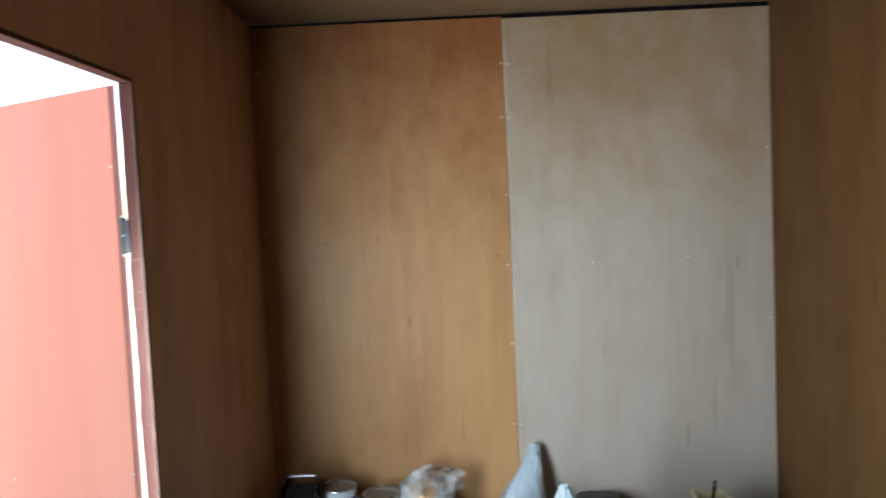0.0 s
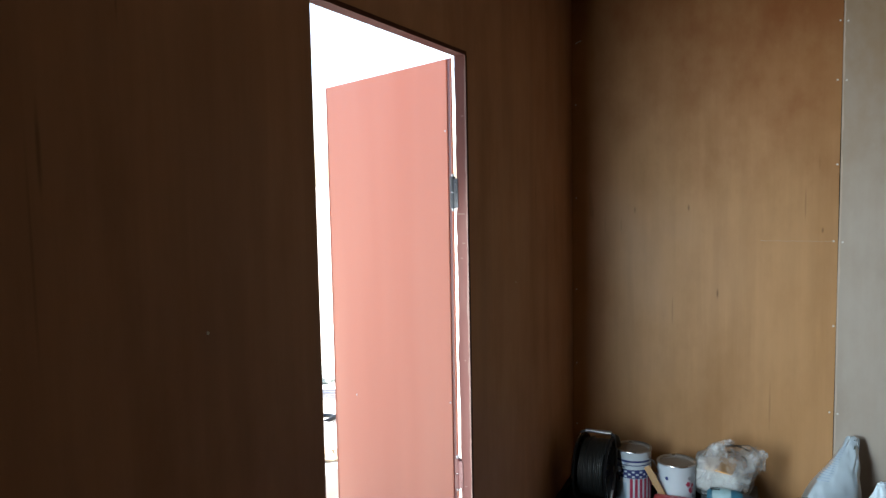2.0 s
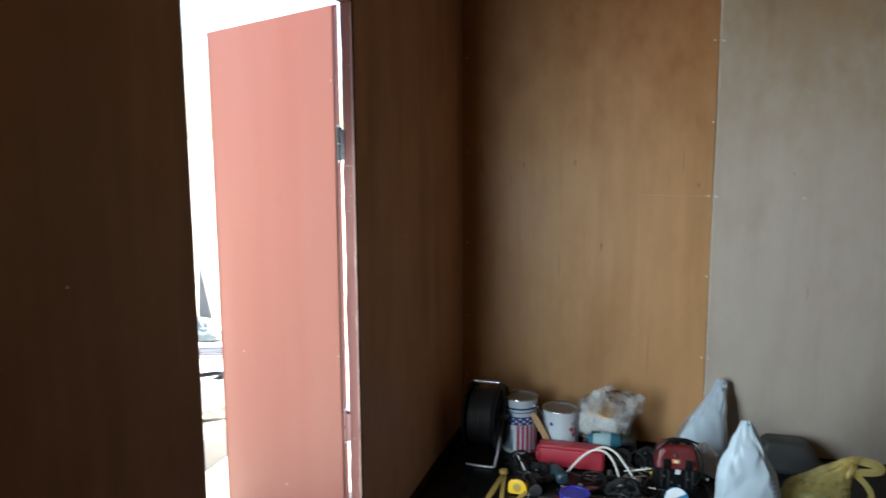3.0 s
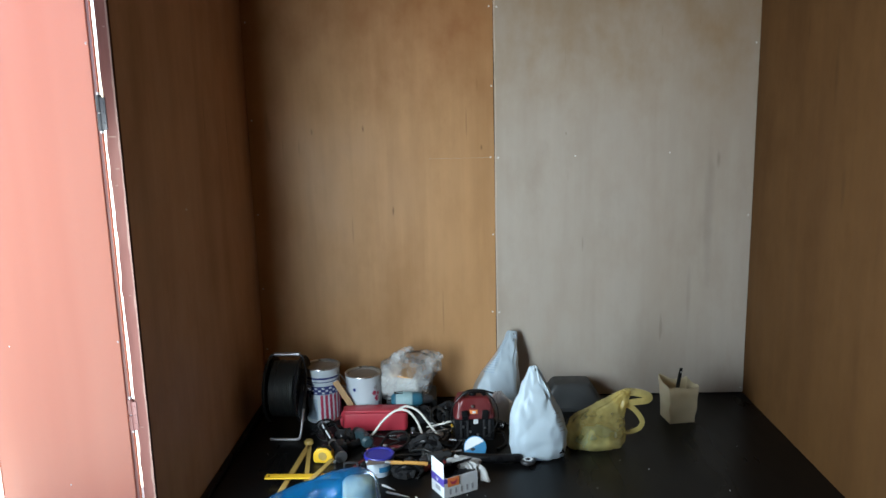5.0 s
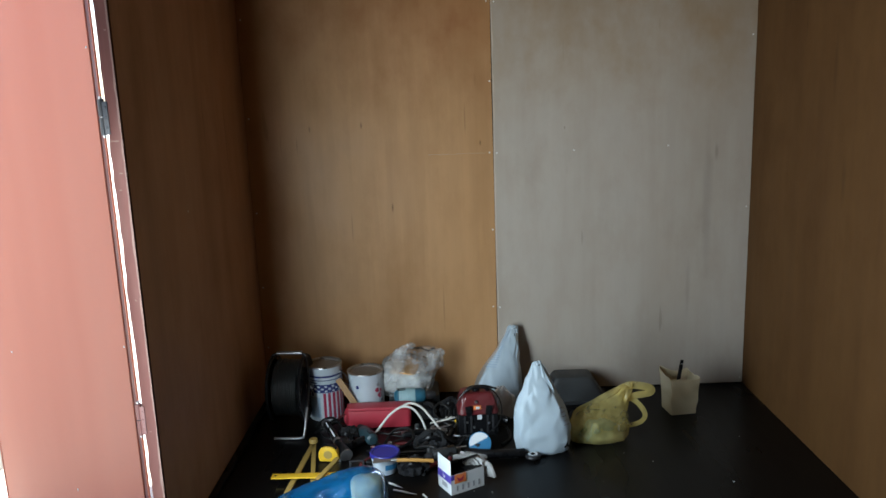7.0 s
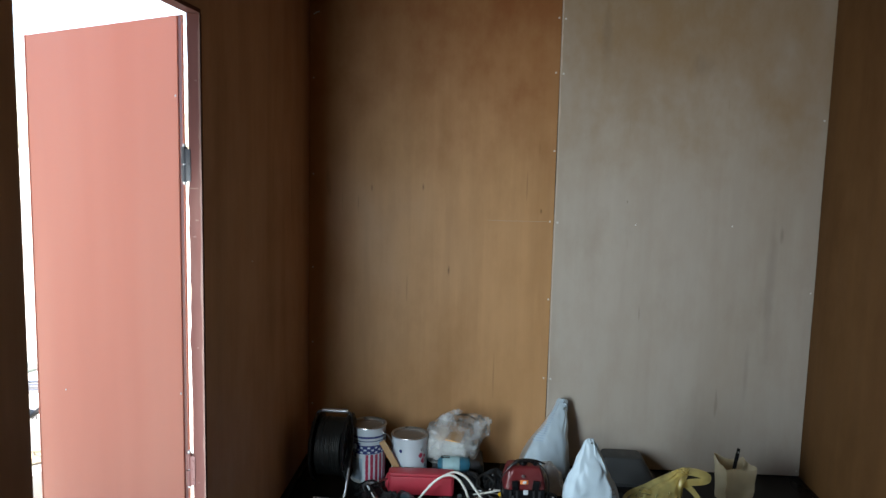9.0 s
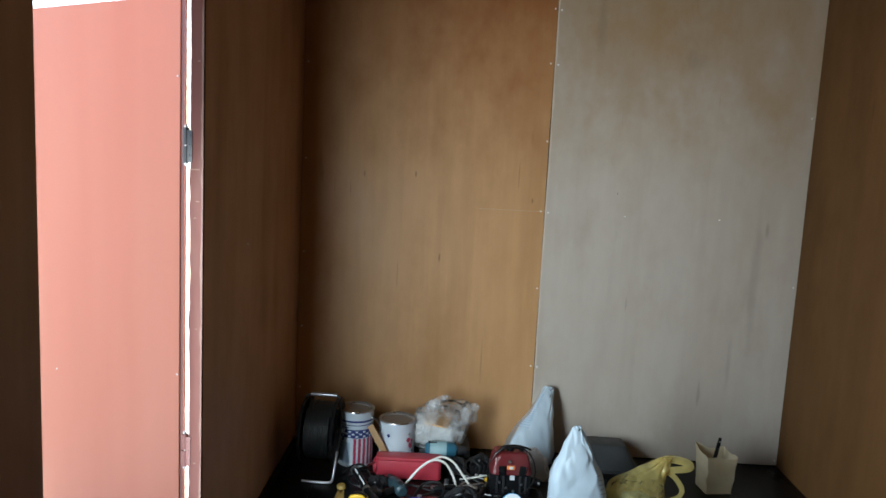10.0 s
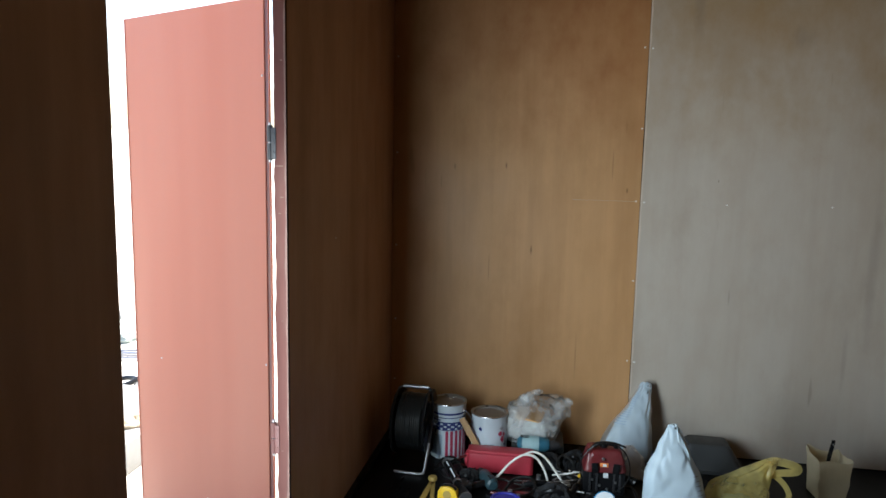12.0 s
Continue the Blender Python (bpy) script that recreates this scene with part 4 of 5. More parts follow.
def white_bags():
    t = thing("white_plastic_bag", pose(1.2, -0.105, 0), "white carrier bag with ribbed print leaning against the wall", "plastic bag", "white bags")
    s = Sack([(0.0, -0.005, 0, 0.112, 0.062), (0.02, -0.005, 0, 0.124, 0.075), (0.07, 0.0, 0, 0.120, 0.072), (0.14, 0.014, 0.008, 0.098, 0.060), (0.20, 0.034, 0.02, 0.076, 0.046), (0.25, 0.055, 0.032, 0.054, 0.036), (0.30, 0.072, 0.046, 0.038, 0.024), (0.338, 0.082, 0.058, 0.028, 0.013), (0.352, 0.084, 0.062, 0.020, 0.008), (0.356, 0.084, 0.062, 0.010, 0.004)], 0.07, 4, 11.0, 0.003, 0.002, 2.8, 0.008, 7.0)
    part("film", crinkled(s, 22, 14, 0.0052, 3), FILM_WHITE, t, "", 180)
    for i in range(17):
        v = 0.40 + 0.021 * i
        part("rib", s.patch(0.565 + 0.004 * (i % 2), 0.705 - 0.003 * i, v, v + 0.0075, 0.0035, 6), PALE_BLUE, t)
    for u, v in ((0.765, 0.80), (0.775, 0.70)):
        part("handle_slit", s.patch(u, u + 0.022, v, v + 0.035, 0.0035, 4, 0.5), GREY_PLASTIC, t)
    c = thing("plastic_wrap", pose(1.225, -0.30, 0), "crumpled whitish plastic wrap behind the red power tool", "plastic wrap")
    part("film", crinkled(Sack([(0.0, 0, 0, 0.055, 0.05), (0.02, 0, 0, 0.062, 0.056), (0.06, -0.004, 0, 0.058, 0.05), (0.10, -0.012, 0.006, 0.045, 0.04), (0.128, -0.022, 0.01, 0.026, 0.022), (0.136, -0.026, 0.01, 0.01, 0.008)], 0.12, 6, 43.0, 0.004, 0.002, 2.4), 18, 8, 0.009, 8), WRAP, c, "", 180)
    t = thing("white_plastic_bag", pose(1.348, -0.652, 0), "full white carrier bag with a small dark print", "plastic bag", "white bags")
    s = Sack([(0.0, -0.002, 0, 0.098, 0.062), (0.012, 0.0, 0, 0.112, 0.074), (0.05, 0.004, 0, 0.121, 0.080), (0.10, 0.004, 0, 0.119, 0.080), (0.15, -0.002, 0, 0.112, 0.074), (0.20, -0.008, 0, 0.101, 0.064), (0.25, -0.009, 0, 0.077, 0.050), (0.295, -0.009, 0, 0.056, 0.036), (0.335, -0.012, 0, 0.040, 0.022), (0.368, -0.014, 0, 0.026, 0.013), (0.384, -0.013, 0, 0.018, 0.008), (0.388, -0.013, 0, 0.008, 0.004)], 0.06, 4, 23.0, 0.003, 0.002, 3.0, 0.008, 7.0)
    part("film", crinkled(s, 23, 15, 0.0050, 12), FILM_WHITE, t, "", 180)
    part("handle_slit", s.patch(0.755, 0.785, 0.84, 0.90, 0.004, 5, 0.6), GREY_PLASTIC, t)
    part("print", s.patch(0.845, 0.880, 0.155, 0.205, 0.004, 6, 0.95), BLACK, t)
    part("print", s.patch(0.840, 0.858, 0.150, 0.170, 0.004, 5, 0.8), BLACK, t)
    part("print", s.patch(0.868, 0.886, 0.150, 0.170, 0.004, 5, 0.8), BLACK, t)
    for k in range(5):
        part("text_bar", s.patch(0.85 + 0.008 * (k % 2), 0.905, 0.33 + 0.032 * k, 0.337 + 0.032 * k, 0.0035, 6), GREY_PRINT, t)
    part("hem", s.patch(0.64, 0.80, 0.012, 0.06, 0.0035, 12), NAVY, t, "dark printed line along the bottom hem")


def dark_tray():
    t = thing("plastic_tray", pose(1.564, -0.111, 0, 0, 0, -1), "dark grey plastic tray upturned against the wall", "tray")
    bm = bmesh.new()
    rows = [(0.0, 0.165, 0.095), (0.012, 0.168, 0.097), (0.013, 0.156, 0.088), (0.06, 0.128, 0.078), (0.108, 0.098, 0.068), (0.122, 0.086, 0.058), (0.126, 0.07, 0.045)]
    ring = []
    for z, a, b in rows:
        pts = []
        for i in range(48):
            g = 2 * math.pi * i / 48
            c, sn = math.cos(g), math.sin(g)
            pts.append(bm.verts.new((math.copysign(abs(c) ** 0.22, c) * a, math.copysign(abs(sn) ** 0.22, sn) * b, z)))
        ring.append(pts)
    for p, q in zip(ring, ring[1:]):
        for i in range(48):
            bm.faces.new((p[i], p[(i + 1) % 48], q[(i + 1) % 48], q[i]))
    bm.faces.new(ring[-1])
    part("shell", bm, GREY_PLASTIC, t)


def yellow_bag():
    t = thing("yellow_plastic_bag", pose(1.6, -0.575, 0), "thin yellow carrier bag slumped on the floor", "plastic bag")
    s = Sack([(0.0, -0.002, 0, 0.110, 0.055), (0.008, -0.002, 0, 0.124, 0.070), (0.04, 0.004, 0, 0.129, 0.072), (0.08, 0.006, 0, 0.126, 0.068), (0.118, 0.008, 0, 0.116, 0.056), (0.15, 0.030, 0, 0.096, 0.044), (0.18, 0.060, 0, 0.072, 0.034), (0.21, 0.095, 0, 0.046, 0.024), (0.236, 0.122, 0, 0.026, 0.015), (0.252, 0.140, 0, 0.010, 0.008)], 0.10, 7, 31.0, 0.003, 0.002, 2.3, 0.006, 13.0)
    part("film", crinkled(s, 24, 11, 0.0075, 21, False), FILM_YELLOW, t, "", 180)
    part("handle_loop", tube([(0.075, 0.0, 0.205), (0.130, -0.004, 0.240), (0.19, -0.006, 0.236), (0.222, -0.010, 0.225), (0.224, -0.012, 0.211), (0.200, -0.012, 0.203), (0.155, -0.010, 0.196), (0.105, -0.006, 0.176)], 0.016, 12, 8, flat=0.05), FILM_YELLOW, t)
    part("handle_loop", tube([(0.10, 0.0, 0.190), (0.140, -0.004, 0.182), (0.175, -0.008, 0.155), (0.199, -0.012, 0.115), (0.190, -0.014, 0.085), (0.155, -0.012, 0.066), (0.115, -0.008, 0.060)], 0.011, 12, 8, flat=0.05), FILM_YELLOW, t)
    b = thing("green_bottle", pose(1.60, -0.575, 0.037, 0, 90, 12), "greenish glass bottle lying inside the yellow bag", "bottle")
    part("glass", lathe([(0.0, -0.085), (0.03, -0.085), (0.033, -0.08), (0.033, 0.02), (0.026, 0.045), (0.012, 0.06), (0.011, 0.085), (0.0, 0.086)], 28), GREEN_GLASS, b)
    part("cap", R((0, 0, 0.0865), (0, 0, 0.098), 0.013), WHITE, b)
    w = thing("plastic_wrap", pose(1.585, -0.585, 0), "crumpled pale green film inside the yellow bag", "plastic wrap")
    part("film", Sack([(0.004, 0, 0, 0.080, 0.040), (0.02, 0, 0, 0.092, 0.048), (0.06, 0.01, 0, 0.080, 0.042), (0.085, 0.02, 0, 0.04, 0.02), (0.09, 0.02, 0, 0.01, 0.008)], 0.1, 6, 77.0, 0.004, 0.004, 2.2, 0.03, 22.0).skin(56, 28), WRAP_GREEN, w, "", 180)


def paper_bag():
    t = thing("paper_bag", pose(2.030, -0.302, 0, 0, 0, 8), "small pale kraft paper bag, open at the top", "paper bag")
    w, d, h = 0.066, 0.060, 0.172
    bm = bmesh.new()
    n = 12
    corners = [(-w, -d), (w, -d), (w, d), (-w, d)]
    rim = []
    for k in range(4):
        a, b = corners[k], corners[(k + 1) % 4]
        for i in range(n):
            f = i / n
            rim.append((a[0] + (b[0] - a[0]) * f, a[1] + (b[1] - a[1]) * f, k, f))
    levels = 10
    grid = []
    for j in range(levels + 1):
        v = j / levels
        row = []
        for x, y, k, f in rim:
            hh = h + (0.005 * math.sin(f * math.pi * 2.0 + k) + 0.026 * max(0.0, 1 - math.hypot(x + w, y - d) / 0.07)) + 0.004 * noise.noise(Vector((x * 40, y * 40, 5)))
            flare = 0.90 + 0.16 * v
            q = Vector((x * flare, y * flare, hh * v))
            if 0 < j:
                q += Vector((noise.noise(Vector((x * 20, y * 20, v * 4))), noise.noise(Vector((x * 20, y * 20, v * 4 + 9))), 0)) * 0.007
            row.append(bm.verts.new(q))
        grid.append(row)
    m = len(rim)
    for p, q in zip(grid, grid[1:]):
        for i in range(m):
            bm.faces.new((p[i], p[(i + 1) % m], q[(i + 1) % m], q[i]))
    bm.faces.new(grid[0][::-1])
    bmesh.ops.solidify(bm, geom=list(bm.faces), thickness=0.0018)
    part("paper", bm, KRAFT, t, "", 40)
    part("filling", B((-w * 0.8, -d * 0.8, 0.004), (w * 0.8, d * 0.8, 0.118), bevel=0.01), KRAFT_IN, t)
    k = thing("utility_knife", pose(2.020, -0.305, 0.122, 0, 9, 0), "black-handled tool standing in the paper bag", "knife")
    part("handle", B((-0.008, -0.005, 0.0), (0.008, 0.005, 0.105), bevel=0.004), BLACK, k)
    part("tip", B((-0.007, -0.004, 0.1055), (0.007, 0.004, 0.125), bevel=0.003), BLACK, k)
    part("stud", rod(bmesh.new(), (0, -0.005, 0.108), (0, -0.008, 0.108), 0.003, 0.003, 8), STEEL, k)
    c = thing("plastic_scrap", pose(2.121, -0.211, 0.0), "crumpled scrap of clear film beside the paper bag", "plastic wrap")
    part("film", Sack([(0.0, 0, 0, 0.014, 0.012), (0.02, 0, 0, 0.016, 0.012), (0.07, 0.004, 0, 0.012, 0.007), (0.12, 0.0, 0, 0.010, 0.004), (0.13, 0, 0, 0.003, 0.002)], 0.3, 5, 51.0, 0.012).skin(40, 24), FILM_CLEAR, c, "", 180)


def bulb_box():
    t = thing("small_cardboard_box", pose(1.003, -0.940, 0, 0, 0, 30), "white card box with a violet stripe, flap open", "box")
    w, d, h, k = 0.073, 0.050, 0.080, 0.0015
    # front (-y) carries the icons, the left end (-x) carries the raised flap
    part("front_panel", B((-w, -d, 0), (w, -d + k, h)), CARD_WHITE, t)
    part("back_panel", B((-w, d - k, 0), (w, d, h)), CARD_WHITE, t)
    part("side_panel", B((-w, -d + k, 0), (-w + k, d - k, h)), CARD_WHITE, t)
    part("side_panel", B((w - k, -d + k, 0), (w, d - k, h)), CARD_WHITE, t)
    part("bottom", B((-w + k, -d + k, 0), (w - k, d - k, k)), CARD_WHITE, t)
    part("flap", B((-w, -d + 0.002, h), (-w + k, d - 0.002, h + 0.058), pose(0, 0, 0, 0, 0, 0)), CARD_WHITE, t)
    part("violet_stripe", B((-w - 0.0008, -d, 0.046), (-w, d, 0.077)), VIOLET, t)
    part("violet_stripe", B((-w, -d - 0.0008, 0.060), (-0.045, -d, h)), VIOLET, t)
    part("mark", prism([(-0.010, 0.0), (-0.004, -0.012), (0.0, -0.016), (0.004, -0.012), (0.010, 0.0), (0.004, -0.004), (0.0, -0.010), (-0.004, -0.004)], 0, 0.0008, pose(-w - 0.0016, 0.0, 0.069, 90, 0, -90)), CARD_WHITE, t)
    part("orange_print", B((-0.058, -d - 0.0016, 0.044), (-0.008, -d - 0.0008, h)), ORANGE_PRINT, t)
    part("mark", prism([(-0.016, 0.0), (0.0, -0.010), (0.016, 0.0), (0.008, -0.018), (-0.008, -0.018)], 0, 0.0008, pose(-0.033, -d - 0.0017, 0.070, 90, 0, 0)), RED_PRINT, t)
    for i in range(5):
        part("icon", B((-0.05 + 0.024 * i, -d - 0.0008, 0.012), (-0.042 + 0.024 * i, -d, 0.034)), GREY_PRINT, t)
    part("text_bar", B((-w - 0.0008, -0.02, 0.018), (-w, 0.018, 0.036)), GREY_PRINT, t, "")
    part("dark_liner", B((-w + 0.004, -d + 0.004, 0.006), (w - 0.004, d - 0.004, h + 0.002), bevel=0.004), BLACK, t)
    part("inner_flap", B((-0.062, -0.001, 0.0), (0.068, 0.001, 0.05), pose(0, 0.012, h, 38, 0, 0)), BLACK, t)


def glove():
    t = thing("work_glove", pose(0.015, -0.075, 0), "grey knitted work glove draped over the card box", "glove")
    part("palm", Sack([(0.074, 1.035, -0.835, 0.028, 0.02), (0.078, 1.04, -0.835, 0.045, 0.032), (0.094, 1.035, -0.83, 0.048, 0.034), (0.106, 1.02, -0.825, 0.034, 0.024), (0.110, 1.015, -0.825, 0.012, 0.01)], 0.25, 5, 61.0, 0.016, 0.0).skin(40, 20), CLOTH, t)
    for dx, dy in ((0.0, 0.0), (0.014, -0.002), (0.024, -0.008)):
        part("finger", tube([(1.05 + dx * 0.6, -0.835 + dy, 0.092), (1.075 + dx, -0.85 + dy, 0.076), (1.088 + dx, -0.855 + dy, 0.045), (1.094 + dx, -0.85 + dy, 0.026)], 0.0085, 10, flat=0.55), CLOTH, t)
    part("finger", tube([(1.01, -0.835, 0.094), (0.98, -0.835, 0.104), (0.962, -0.83, 0.098)], 0.010, 10), CLOTH, t)
    part("cuff", tube([(1.02, -0.82, 0.090), (1.0, -0.80, 0.06), (0.99, -0.79, 0.02)], 0.022, 12, flat=0.5), CLOTH, t)


def blue_bag():
    t = thing("blue_plastic_bag", pose(0.016, -0.095, 0), "glossy translucent blue plastic bag around a roll", "plastic bag")
    m = Matrix.Translation((0.50, -1.07, 0.0)) @ Matrix.Rotation(radians(9), 4, "Z") @ Matrix.Rotation(radians(90), 4, "Y")
    # rows run along the bag's length; its own z is the long axis
    s = Sack([(-0.215, -0.020, 0, 0.016, 0.03), (-0.19, -0.045, 0, 0.040, 0.055), (-0.13, -0.060, 0, 0.056, 0.075), (-0.05, -0.074, 0, 0.071, 0.088), (0.03, -0.086, 0, 0.083, 0.096), (0.10, -0.093, 0, 0.090, 0.100), (0.16, -0.094, 0, 0.090, 0.096), (0.20, -0.088, 0, 0.078, 0.078), (0.218, -0.08, 0, 0.05, 0.05), (0.222, -0.078, 0, 0.015, 0.015)], 0.03, 4, 71.0, 0.006, -1.0, 2.2)
    bm = crinkled(s, 26, 16, 0.0045, 33)
    bmesh.ops.transform(bm, matrix=m, verts=bm.verts)
    for v in bm.verts:
        v.co.z = max(v.co.z, 0.002)
    part("film", bm, FILM_BLUE, t, "", 180)
    part("twist", tube([(0.285, -1.105, 0.02), (0.262, -1.112, 0.012), (0.245, -1.115, 0.006)], 0.012, 8, flat=0.5), FILM_BLUE, t)
    r = thing("paper_roll", Matrix.Translation((0.664, -1.143, 0.094)) @ Matrix.Rotation(radians(9), 4, "Z"), "cream paper roll inside the blue bag", "roll")
    part("paper", lathe([(0.018, -0.058), (0.045, -0.058), (0.060, -0.046), (0.067, -0.022), (0.064, 0.0), (0.067, 0.022), (0.060, 0.046), (0.045, 0.058), (0.018, 0.058), (0.018, -0.058)], 40, pose(0, 0, 0, 0, 90, 0)), PAPER_ROLL, r)
    part("core", lathe([(0.014, -0.056), (0.0175, -0.056), (0.0175, 0.056), (0.014, 0.056), (0.014, -0.056)], 24, pose(0, 0, 0, 0, 90, 0)), KRAFT_IN, r)


def strip(name_parent, a, b, w, mat, z=0.0, lift=0.0, th=0.006):
    a, b = Vector((*a, z)), Vector((*b, z + lift))
    d = b - a
    m = Matrix.Translation(a) @ d.to_track_quat("X", "Z").to_matrix().to_4x4()
    return part("strip", B((0, -w / 2, 0.0), (d.length, w / 2, th), m, 0.001), mat, name_parent)


def yellow_square():
    t = thing("yellow_square", pose(0.012, -0.088, 0), "worn yellow metal set square lying on the floor", "set square")
    strip(t, (0.352, -0.436), (0.311, -0.985), 0.022, OCHRE, 0.001)
    strip(t, (0.352, -0.445), (0.405, -0.80), 0.018, OCHRE, 0.001)
    part("hub", lathe([(0.0, 0.016), (0.016, 0.015), (0.02, 0.008), (0.02, 0.0)], 24, pose(0.349, -0.445, 0.007)), OCHRE, t)
    r = thing("yellow_ruler", pose(0.013, -0.09, 0), "bright yellow ruler lying across the set square", "ruler")
    bar = strip(r, (0.240, -0.780), (0.500, -0.782), 0.036, YELLOW, 0.0205, 0.0, 0.006)
    part("hole", R((0.254, -0.780, 0.0266), (0.254, -0.780, 0.0272), 0.005), BLACK, r)
    w = thing("yellow_lath", pose(0.013, -0.088, 0), "short yellow painted lath leaning on the tape measure", "lath")
    strip(w, (0.43, -0.83), (0.488, -0.665), 0.020, OCHRE, 0.028, 0.006)


def tape_measure():
    t = thing("tape_measure", pose(0.456, -0.699, 0, 0, 0, -6), "bright yellow tape measure with a black grip", "tape measure")
    outline = [(-0.038, 0.004), (-0.042, 0.02), (-0.040, 0.045), (-0.028, 0.062), (-0.008, 0.068), (0.018, 0.066), (0.036, 0.052), (0.043, 0.03), (0.043, 0.003)]
    part("case", prism(outline, -0.020, 0.020, pose(0, 0, 0, 90, 0, 0), 0.005), YELLOW, t)
    part("grip", tube([(-0.028, 0, 0.063), (-0.008, 0, 0.0695), (0.018, 0, 0.067), (0.034, 0, 0.054)], 0.006, 8, flat=2.2), BLACK, t)
    part("hook", B((0.040, -0.012, 0.0), (0.052, 0.012, 0.016), bevel=0.002), STEEL, t)
    part("badge", lathe([(0.0, 0.0015), (0.017, 0.001), (0.018, 0.0)], 24, pose(0, -0.020, 0.034, 90, 0, 0)), OCHRE, t)


def small_bucket():
    t = thing("small_tub", pose(0.7, -0.803, 0) @ Matrix.Scale(0.87, 4), "small white plastic tub with a blue lid", "tub")
    part("tub", lathe([(0.0, 0.0), (0.050, 0.0), (0.054, 0.004), (0.066, 0.078), (0.069, 0.080), (0.069, 0.086)], 40), WHITE, t)
    part("lid", lathe([(0.0, 0.094), (0.055, 0.094), (0.060, 0.099), (0.068, 0.099), (0.071, 0.094), (0.071, 0.083)], 40), BLUE_LID, t, "deep blue lid")
    part("label", ring_patch(0.0625, 0.03, 0.055, -1.5, -0.5, 10), BLUE_DISC, t)
    part("text_bar", ring_patch(0.0605, 0.018, 0.024, -2.3, -1.6, 8), GREY_PRINT, t)
    k = thing("wooden_scraper", pose(0.78, -0.877, 0.079, 0, 1.5, -3), "scraper with a varnished wooden handle resting on the tub", "scraper")
    part("handle", tube([(-0.03, 0, 0), (0.03, 0, 0.002), (0.09, 0, 0.001), (0.118, 0, 0)], 0.0075, 12, flat=0.9), HANDLE_WOOD, k)
    part("ferrule", R((-0.05, 0, 0), (-0.028, 0, 0), 0.008), STEEL, k)
    part("blade", prism([(-0.12, -0.03), (-0.05, -0.008), (-0.05, 0.008), (-0.12, 0.03)], -0.001, 0.001), STEEL, k)
    part("rivet", R((0.02, -0.002, 0.009), (0.02, -0.002, 0.0115), 0.003), BLACK, k)


def disc_grinder():
    t = thing("angle_grinder", pose(1.145, -0.688, 0, 0, 0, -18), "black angle grinder with a blue-labelled disc", "angle grinder")
    part("body", tube([(-0.11, -0.052, 0.020), (-0.05, -0.050, 0.021), (0.04, -0.035, 0.022), (0.10, -0.015, 0.022), (0.13, 0, 0.020)], 0.019, 14), BLACK, t)
    part("gear_head", lathe([(0.0, 0.0), (0.03, 0.002), (0.034, 0.02), (0.028, 0.045), (0.0, 0.05)], 24, pose(-0.07, 0, 0.004)), DARK_STEEL, t)
    disc = part("disc", lathe([(0.0, 0.003), (0.046, 0.002), (0.048, 0.0), (0.046, -0.002), (0.0, -0.003)], 44, pose(-0.055, -0.018, 0.050, 62, 0, 14)), BLUE_DISC, t, "grinding disc with a blue and white label")
    half = lathe([(0.0, 0.0036), (0.044, 0.0034)], 44, pose(-0.055, -0.018, 0.050, 62, 0, 14))
    bmesh.ops.bisect_plane(half, geom=list(half.verts) + list(half.edges) + list(half.faces), plane_co=(-0.055, -0.018, 0.058), plane_no=(0.45, 0, -0.9), clear_outer=True)
    part("white_label", half, CARD_WHITE, disc)
    part("tail_ring", lathe([(0.010, -0.008), (0.030, -0.008), (0.034, 0.0), (0.030, 0.008), (0.010, 0.008), (0.010, -0.008)], 28, pose(0.165, 0.0, 0.012)), DARK_STEEL, t)
    part("ring_face", lathe([(0.010, 0.0), (0.020, 0.0)], 28, pose(0.165, 0.0, 0.0206)), CARD_WHITE, t)


def flashlight():
    t = thing("flashlight", pose(0.013, -0.078, 0), "black and silver hand torch lying on the floor", "torch")
    a, b = Vector((0.385, -0.36, 0.06)), Vector((0.515, -0.625, 0.024))
    d = (b - a)
    part("barrel", R(a, a + d * 0.68, 0.016, 0.018, 20), BLACK, t)
    part("head", R(a + d * 0.68, b, 0.019, 0.026, 24), BLACK, t)
    part("lens_ring", R(b, b + d * 0.02, 0.0265, 0.0265, 24), STEEL, t)
    for f in (0.05, 0.6):
        part("band", R(a + d * f, a + d * (f + 0.05), 0.0188, 0.0188, 20), STEEL, t)
    up = Vector((-0.004, -0.007, 0.0155))
    for f, g in ((0.14, 0.26), (0.33, 0.56)):
        part("label", tube([a + d * f + up, a + d * ((f + g) / 2) + up * 1.03, a + d * g + up * 1.06], 0.006, 8, 3, flat=0.3), CARD_WHITE, t, "white printed strip")


def pliers(m, label):
    t = thing("pliers", m, label, "pliers", "hand tools")
    for s in (-1, 1):
        part("handle", tube([(0.0, 0.003 * s, 0.008), (-0.04, 0.016 * s, 0.008), (-0.10, 0.022 * s, 0.009), (-0.13, 0.017 * s, 0.009)], 0.007, 8), BLACK if s < 0 else RED_TOOL, t)
        part("jaw", prism([(0.0, 0.0), (0.0, 0.012 * s), (0.03, 0.012 * s), (0.055, 0.003 * s), (0.055, 0.0005 * s)], 0.002, 0.012), DARK_STEEL, t)
    part("pivot", R((0.0, 0, 0.012), (0, 0, 0.016), 0.007), STEEL, t)


